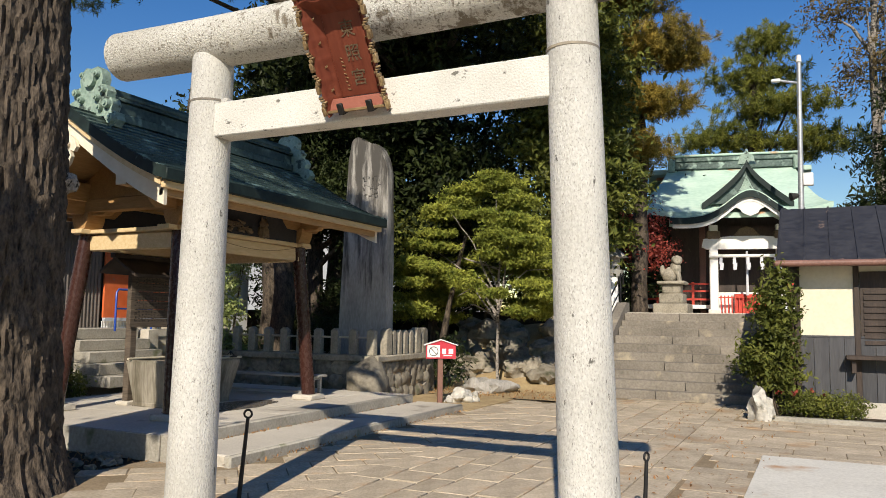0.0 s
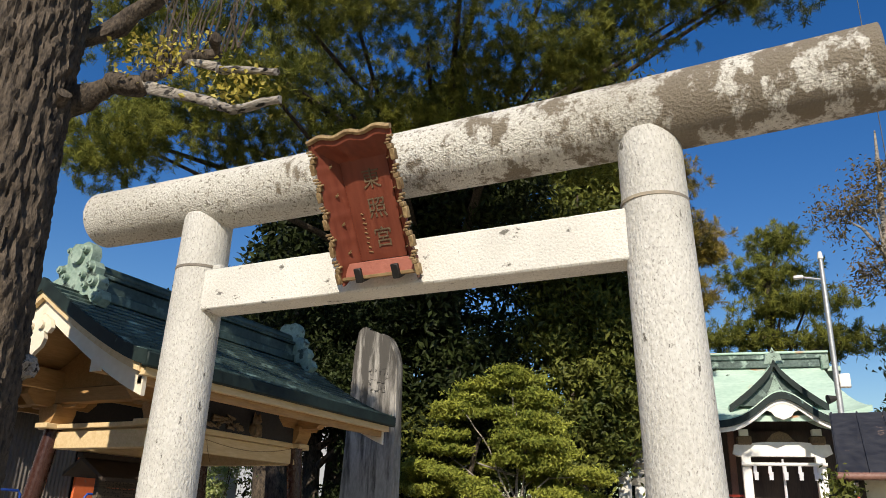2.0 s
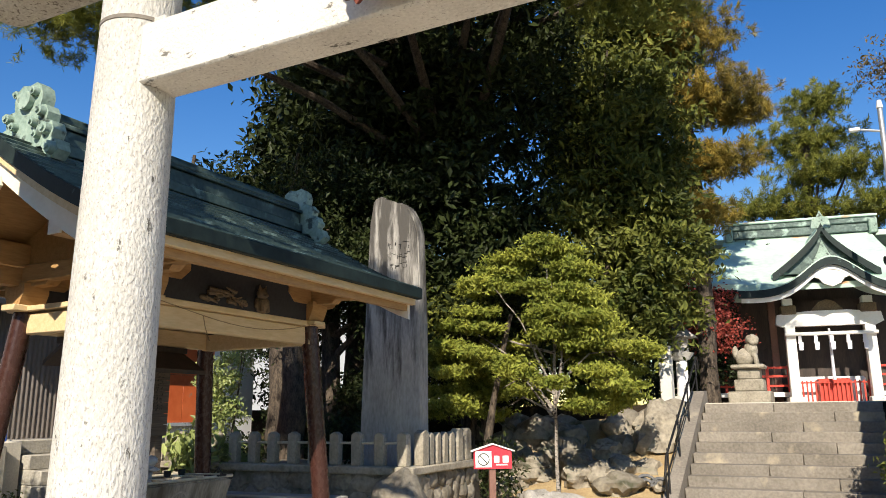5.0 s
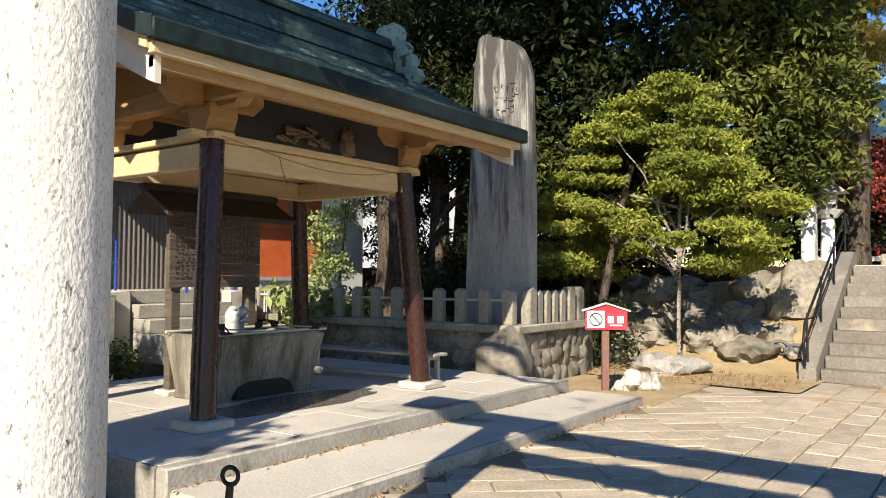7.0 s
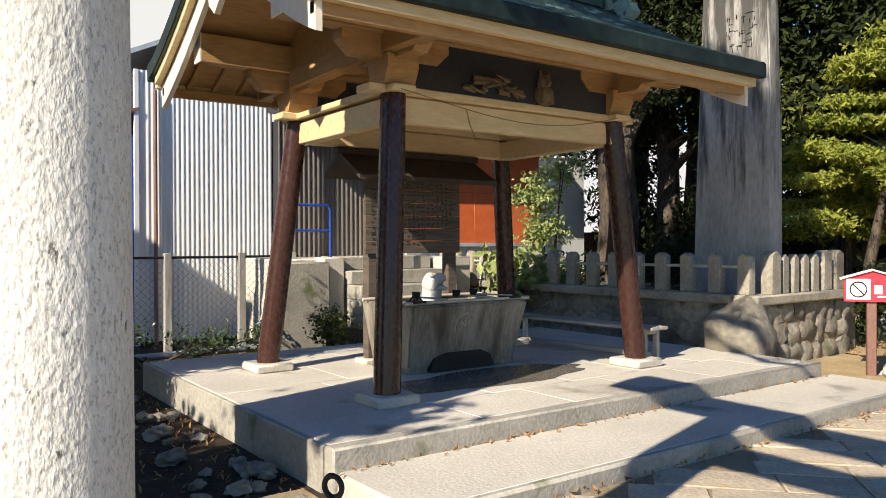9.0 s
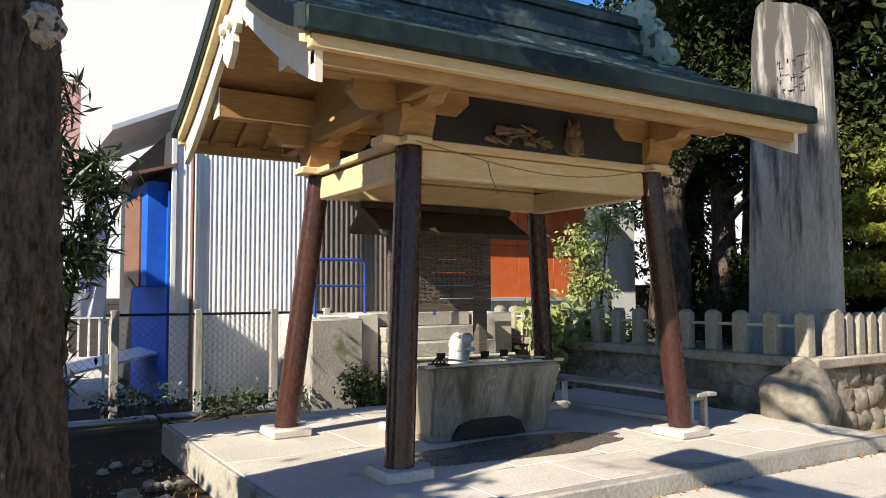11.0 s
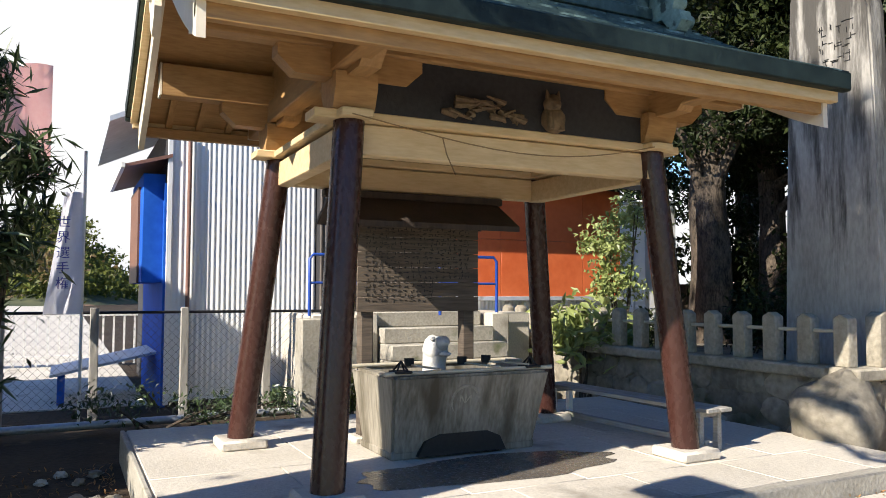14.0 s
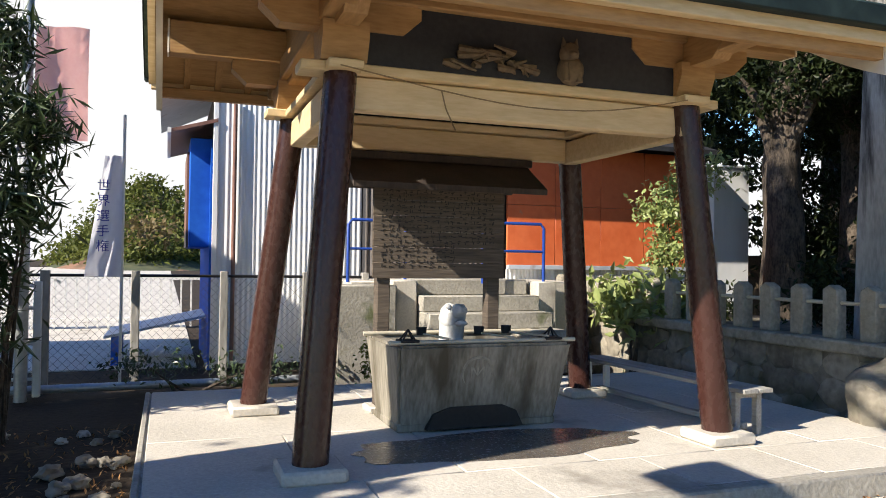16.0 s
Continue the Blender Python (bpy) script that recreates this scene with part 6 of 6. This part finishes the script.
tree("small maple with dull red autumn leaves", -5.0, 23.4, 1.8, 4.2, [((-4.7, 23.4, 4.6), (1.1, 0.9, 1.2)), ((-4.0, 23.2, 3.9), (0.8, 0.7, 0.8))], 110, 40, 0.18, 0.09, 0.06, M["leaf_red"], 210, 0.08)
tree("dark evergreen hedge behind the lantern", -4.6, 24.5, 1.8, 5, [((-4.9, 24.8, 4.0), (1.2, 1.2, 2.2)), ((-3.8, 27.5, 4.6), (1.2, 1.4, 2.6)), ((-6.6, 21.0, 3.2), (1.5, 0.9, 1.5)), ((-5.4, 22.4, 2.9), (0.9, 0.8, 1.1)), ((-9.0, 20.0, 3.0), (1.8, 1.0, 1.6))], 430, 56, 0.28, 0.18, 0.07, M["leaf_dark"], 211, 0.15, group=G)
tree(D, -17.0, 16.5, -0.1, 9, [((-17.0, 16.5, 4.0), (2.4, 2.2, 3.0)), ((-16.6, 18.5, 7.0), (2.2, 2.2, 2.5))], 260, 56, 0.34, 0.24, 0.10, M["leaf_dark"], 212, 0.3, group=G)
tree("dark broadleaf tree with glossy leaves by the monument", -11.5, 14.6, 0.0, 7.0, [((-11.2, 14.6, 4.7), (1.4, 1.4, 0.9)), ((-10.2, 14.9, 4.6), (1.0, 1.0, 0.8)), ((-10.6, 15.2, 6.2), (1.8, 1.6, 1.4)), ((-12.4, 14.8, 5.2), (1.4, 1.4, 1.2))], 330, 50, 0.24, 0.13, 0.055, M["leaf_dark"], 213, 0.34, group=G)
tree("thick-trunked dark evergreen behind the stone fence", -12.7, 15.7, 0.0, 8.0, [((-13.3, 16.8, 3.2), (0.9, 0.7, 2.2)), ((-11.8, 16.9, 4.6), (1.6, 0.8, 1.2)), ((-12.4, 16.4, 6.5), (1.6, 1.2, 1.2))], 300, 50, 0.26, 0.15, 0.06, M["leaf_dark"], 217, 0.36, group=G)
tree("thick-trunked dark evergreen behind the stone fence", -11.9, 16.5, 0.0, 7.0, [((-10.6, 16.8, 1.9), (1.3, 0.6, 1.1)), ((-12.3, 17.2, 1.4), (1.6, 0.5, 1.3)), ((-10.1, 16.4, 3.7), (0.9, 0.6, 1.6))], 320, 50, 0.24, 0.14, 0.055, M["leaf_dark"], 218, 0.30, group=G)
# great pine overhead
tree("great pine whose boughs spread above the torii", -9.9, 19.4, 1.5, 15, [((-8.5, 13.5, 10.6), (2.4, 2.0, 0.9)), ((-5.4, 12.6, 11.0), (2.6, 2.0, 0.8)), ((-3.0, 13.4, 11.8), (2.4, 1.8, 0.8)), ((-1.0, 13.6, 12.2), (1.5, 1.2, 0.5)), ((-5.5, 10.8, 13.0), (2.4, 1.8, 0.9)), ((-2.6, 11.4, 13.0), (2.0, 1.5, 0.7)), ((-10.8, 11.8, 9.8), (2.0, 1.8, 0.8)), ((-11.5, 13.5, 12.5), (2.4, 2.2, 1.2)), ((-7.8, 11.4, 12.2), (2.6, 2.0, 1.0)), ((-12.8, 10.5, 10.4), (1.6, 1.4, 0.7)), ((-4.0, 16.6, 10.6), (2.0, 1.6, 0.9)), ((-11.5, 8.8, 11.2), (2.2, 1.3, 0.8)), ((-8.2, 9.4, 11.2), (2.2, 1.3, 0.8)), ((-5.0, 10.0, 11.3), (2.0, 1.3, 0.7)), ((-11.6, 9.2, 8.9), (2.0, 1.3, 0.8)), ((-13.5, 10.0, 9.2), (1.6, 1.3, 0.9)), ((-9.6, 9.8, 9.9), (1.8, 1.2, 0.7)), ((0.2, 13.4, 11.7), (1.5, 1.1, 0.6)), ((-6.8, 12.8, 9.9), (1.8, 1.2, 0.6)), ((-3.6, 12.9, 10.7), (1.6, 1.2, 0.5))], 6800, 52, 0.22, 0.16, 0.015, M["needle"], 214, 0.40, branches=22, shell=0.1, needles=True)
# clipped podocarpus before the wood
pads = []
rng = random.Random(61)
for k in range(84):
    a, h = rng.uniform(0, math.tau), rng.random()
    rad = (2.15 - 1.55 * h ** 1.6) * math.sqrt(rng.uniform(0.25, 1))
    pads.append(((-6.35 + rad * math.cos(a) * 1.15, 15.5 + rad * 0.62 * math.sin(a), 1.62 + 3.3 * h), (0.44, 0.38, 0.10)))
yew = tree("spreading clipped conifer with yellow-green pads of foliage", -5.9, 15.4, 0.0, 4.2, pads, 1750, 66, 0.085, 0.095, 0.038, M["leaf_yew"], 215, 0.075, bark=M["bark_pale"], flat=0.5, shell=0.1, branches=16, straight=True)
part("second_stem", trunk_mesh([(-7.3, 15.2, -0.1), (-7.25, 15.3, 1.2), (-7.0, 15.4, 2.6), (-6.8, 15.5, 3.6)], (0.09, 0.08, 0.06, 0.03), 10, 0.1, 4), M["bark"], yew)
# shrubs
def shrub(name, label, x, y, blobs, count, per, spread, length, width, mat, seed, stems=5, group="", flat=0.7, shell=0.2, up=0.5):
    t = thing(name, label, "shrub", group)
    rr = random.Random(seed)
    for k in range(stems):
        c = blobs[k % len(blobs)][0]
        part("stem", trunk_mesh([(x + rr.uniform(-.12, .12), y + rr.uniform(-.1, .1), -0.05), (x * 0.5 + c[0] * 0.5 + rr.uniform(-.1, .1), y * 0.5 + c[1] * 0.5, c[2] * 0.5), (c[0] + rr.uniform(-.1, .1), c[1], c[2] * 1.05)], (0.022, 0.016, 0.006), 6, 0.02, k), M["bark"], t)
    foliage("leaves", t, blobs, count, per, spread, length, width, mat, seed, flat, shell, up)
    return t


shrub("bush", "tall glossy green bush before the hut", 0.0, 13.75, [((0.0, 13.75, 1.9), (0.38, 0.35, 0.75)), ((0.05, 13.75, 0.9), (0.40, 0.35, 0.65)), ((-0.3, 13.9, 0.95), (0.34, 0.3, 0.45))], 230, 26, 0.10, 0.11, 0.045, M["leaf_mid"], 301, 7)
az = shrub("azalea_hedge", "low azalea hedge with a few red blossoms", 0.8, 13.75, [((0.5, 13.7, 0.25), (0.45, 0.28, 0.22)), ((1.05, 13.7, 0.26), (0.40, 0.28, 0.22))], 190, 24, 0.07, 0.055, 0.025, M["leaf_mid"], 302, 6)
foliage("blossom", az, [((0.6, 13.6, 0.44), (0.55, 0.15, 0.06))], 7, 8, 0.025, 0.06, 0.05, M["leaf_red"], 303, 0.8, label="red blossoms")
# the oleander's last three clumps are unseen, added to shade the bare earth
shrub("oleander", "tall oleander with long dark leaves beside the pavilion floor", -9.7, 4.4, [((-9.5, 4.2, 2.8), (0.60, 0.45, 0.70)), ((-9.5, 4.2, 1.5), (0.65, 0.5, 0.9)), ((-9.2, 4.75, 2.55), (0.25, 0.22, 0.40)), ((-9.2, 4.0, 2.2), (0.5, 0.4, 0.8)), ((-9.2, 4.0, 0.9), (0.6, 0.5, 0.7)), ((-9.2, 4.65, 1.9), (0.28, 0.22, 0.5)), ((-9.9, 4.3, 3.4), (0.45, 0.35, 0.5)), ((-10.3, 3.4, 1.2), (0.7, 0.5, 1.0)), ((-11.0, 2.9, 1.5), (0.7, 0.5, 1.1)), ((-9.4, 3.2, 1.0), (0.6, 0.5, 0.9))], 560, 22, 0.12, 0.23, 0.034, M["leaf_ole"], 304, 18, shell=0.0)
shrub("sapling", "light green sapling behind the pavilion", -11.6, 12.7, [((-11.6, 12.6, 2.35), (0.55, 0.5, 0.45)), ((-11.5, 12.7, 1.75), (0.45, 0.45, 0.3)), ((-11.3, 12.9, 2.9), (0.4, 0.4, 0.25))], 120, 18, 0.09, 0.10, 0.05, M["leaf_bright"], 305, 6, shell=0.1)
shrub("aucuba", "broad-leaved aucuba shrub by the side steps", -11.0, 11.6, [((-11.0, 11.7, 1.05), (0.5, 0.6, 0.42)), ((-11.2, 12.5, 0.9), (0.5, 0.5, 0.4))], 80, 10, 0.16, 0.22, 0.09, M["leaf_bright"], 306, 6, shell=0.1)
shrub("low_shrub", "small green shrub beside the side steps", -10.9, 8.15, [((-10.9, 8.15, 0.45), (0.28, 0.25, 0.32))], 60, 16, 0.07, 0.06, 0.03, M["leaf_mid"], 307, 4)
shrub("low_shrub", "dark weedy shrub along the fence", -11.6, 6.0, [((-11.7, 5.6, 0.3), (0.3, 0.5, 0.25)), ((-11.7, 6.7, 0.25), (0.3, 0.5, 0.22)), ((-11.7, 7.5, 0.25), (0.25, 0.4, 0.22))], 90, 12, 0.1, 0.08, 0.03, M["leaf_ole"], 308, 6)
shrub("low_shrub", "dark undergrowth inside the stone fence", -10.0, 13.2, [((-11.8, 13.2, 0.95), (1.0, 0.6, 0.35)), ((-9.4, 13.6, 1.2), (0.8, 0.5, 0.5)), ((-6.9, 14.9, 0.7), (0.6, 0.4, 0.5))], 150, 26, 0.14, 0.11, 0.045, M["leaf_dark"], 309, 6)
# fallen leaves
g = np.random.default_rng(5)
pts = np.concatenate([
    np.stack([g.uniform(-10.2, -5.9, 700), 5.5 - g.random(700) ** 1.5 * 2.4, np.full(700, -0.02)], 1),
    np.stack([g.uniform(-8.0, -3.9, 900), g.uniform(13.8, 15.5, 900), np.full(900, 0.05)], 1),
    np.stack([g.uniform(-1.8, 0.2, 260), g.uniform(6, 15, 260), np.full(260, 0.018)], 1),
    np.stack([-5.02 + g.normal(0, 0.06, 260), g.uniform(5.6, 11.6, 260), np.full(260, 0.02)], 1),
    np.stack([-5.91 + g.normal(0, 0.04, 160), g.uniform(5.6, 11.4, 160), np.full(160, 0.128)], 1),
    np.stack([g.uniform(-12, -10.4, 300), g.uniform(7, 13, 300), np.full(300, 0.0)], 1)])
ob = new("fallen_leaves", leaves_mesh("fallen_leaves", pts, 0.06, 0.02, M["litter"], 6, up=6))
tagged(ob, "scattered brown fallen leaves", "leaves", kind="stuff")
# trees to the south whose crowns shade the old trunk and the bare earth
tree("low evergreen south of the old tree", -7.6, -1.9, 0.0, 4.4, [((-9.6, -0.9, 3.5), (1.0, 0.75, 0.6)), ((-7.9, -0.8, 3.4), (1.0, 0.75, 0.6)), ((-6.3, -0.8, 3.3), (0.8, 0.7, 0.55)), ((-4.5, -1.3, 5.3), (0.5, 0.4, 0.35))], 340, 44, 0.24, 0.24, 0.11, M["leaf_dark"], 402, 0.2)


# ---- paving stones, laid in rows along the approach ----
rng = random.Random(41)
near, far_v, far_f = 0, [], []
stone_meshes = {}


def stone_mesh(w, d):
    key = (round(w, 1), round(d, 1))
    if key not in stone_meshes:
        bm = bmesh.new()
        box(bm, (-key[0] / 2 + 0.008, -key[1] / 2 + 0.008, -0.05), (key[0] / 2 - 0.008, key[1] / 2 - 0.008, 0.0), 0.008)
        stone_meshes[key] = mesh_object("paving_stone", bm, M["paving"])
    return stone_meshes[key]


def lay(angle, widths, lengths, inside, tint_seed):
    """Courses of uneven stones at an angle; inside(x, y) says where they lie."""
    global near
    rng = random.Random(tint_seed)
    turn = Matrix.Rotation(radians(angle), 3, "Z")
    v = -20.0
    while v < 20.0:
        d = rng.choice(widths)
        u = -24.0 - rng.uniform(0, 0.6)
        while u < 24.0:
            w = rng.choice(lengths)
            c = turn @ Vector((u + w / 2, v + d / 2, 0))
            u += w
            if not inside(c.x, c.y):
                continue
            z = (0.006 if angle == 90 else -0.001) + rng.uniform(-0.003, 0.003)
            if near < 300 and 4.6 < c.y < 13.5 and c.x < -1.2:
                ob = new("paving_stone", stone_mesh(w, d))
                ob.matrix_basis = Matrix.LocRotScale((c.x, c.y, z), Euler((rng.uniform(-.010, .010), rng.uniform(-.010, .010), radians(angle + rng.uniform(-0.9, 0.9)))), None)
                ob.parent = pavement
                near += 1
                continue
            n0 = len(far_v)
            hw, hd = w / 2 - 0.007, d / 2 - 0.007
            for px, py, pz in ((-hw, -hd, z), (hw, -hd, z), (hw, hd, z), (-hw, hd, z), (-hw, -hd, -0.05), (hw, -hd, -0.05), (hw, hd, -0.05), (-hw, hd, -0.05)):
                jig = rng.uniform(-0.006, 0.006)
                q = turn @ Vector((px + jig, py + jig, 0))
                far_v.append((c.x + q.x, c.y + q.y, pz))
            far_f.extend([(n0, n0 + 1, n0 + 2, n0 + 3)] + [(n0 + i, n0 + 4 + i, n0 + 4 + (i + 1) % 4, n0 + (i + 1) % 4) for i in range(4)])
        v += d


def apron(x, y):
    return (-5.0 < x or (x > -6.0 and y < 5.4)) and x <= -3.5 and -3.6 < y < 14.0 and math.hypot(x + 6.35, y - 3.55) > 1.15


def middle(x, y):
    return -3.7 < x <= -0.5 and -3.6 < y < 15.5


def side_court(x, y):
    return -0.62 < x < 6.5 and -3.6 < y < 15.4 and not (x > 0.15 and 4.55 < y < 9.35) and not (x > -0.25 and y > 13.1)


lay(42, (0.3, 0.4), (0.5, 0.6, 0.8), apron, 41)
lay(90, (0.3, 0.4, 0.4), (0.5, 0.6, 0.7, 0.9), middle, 42)
lay(0, (0.4, 0.5), (0.5, 0.6, 0.8), side_court, 43)
me = bpy.data.meshes.new("paving_rest")
me.from_pydata(far_v, [], far_f)
me.materials.append(M["paving_far"])
ob = new("paving_rest", me)
ob.parent = pavement
tagged(ob, kind="stuff")
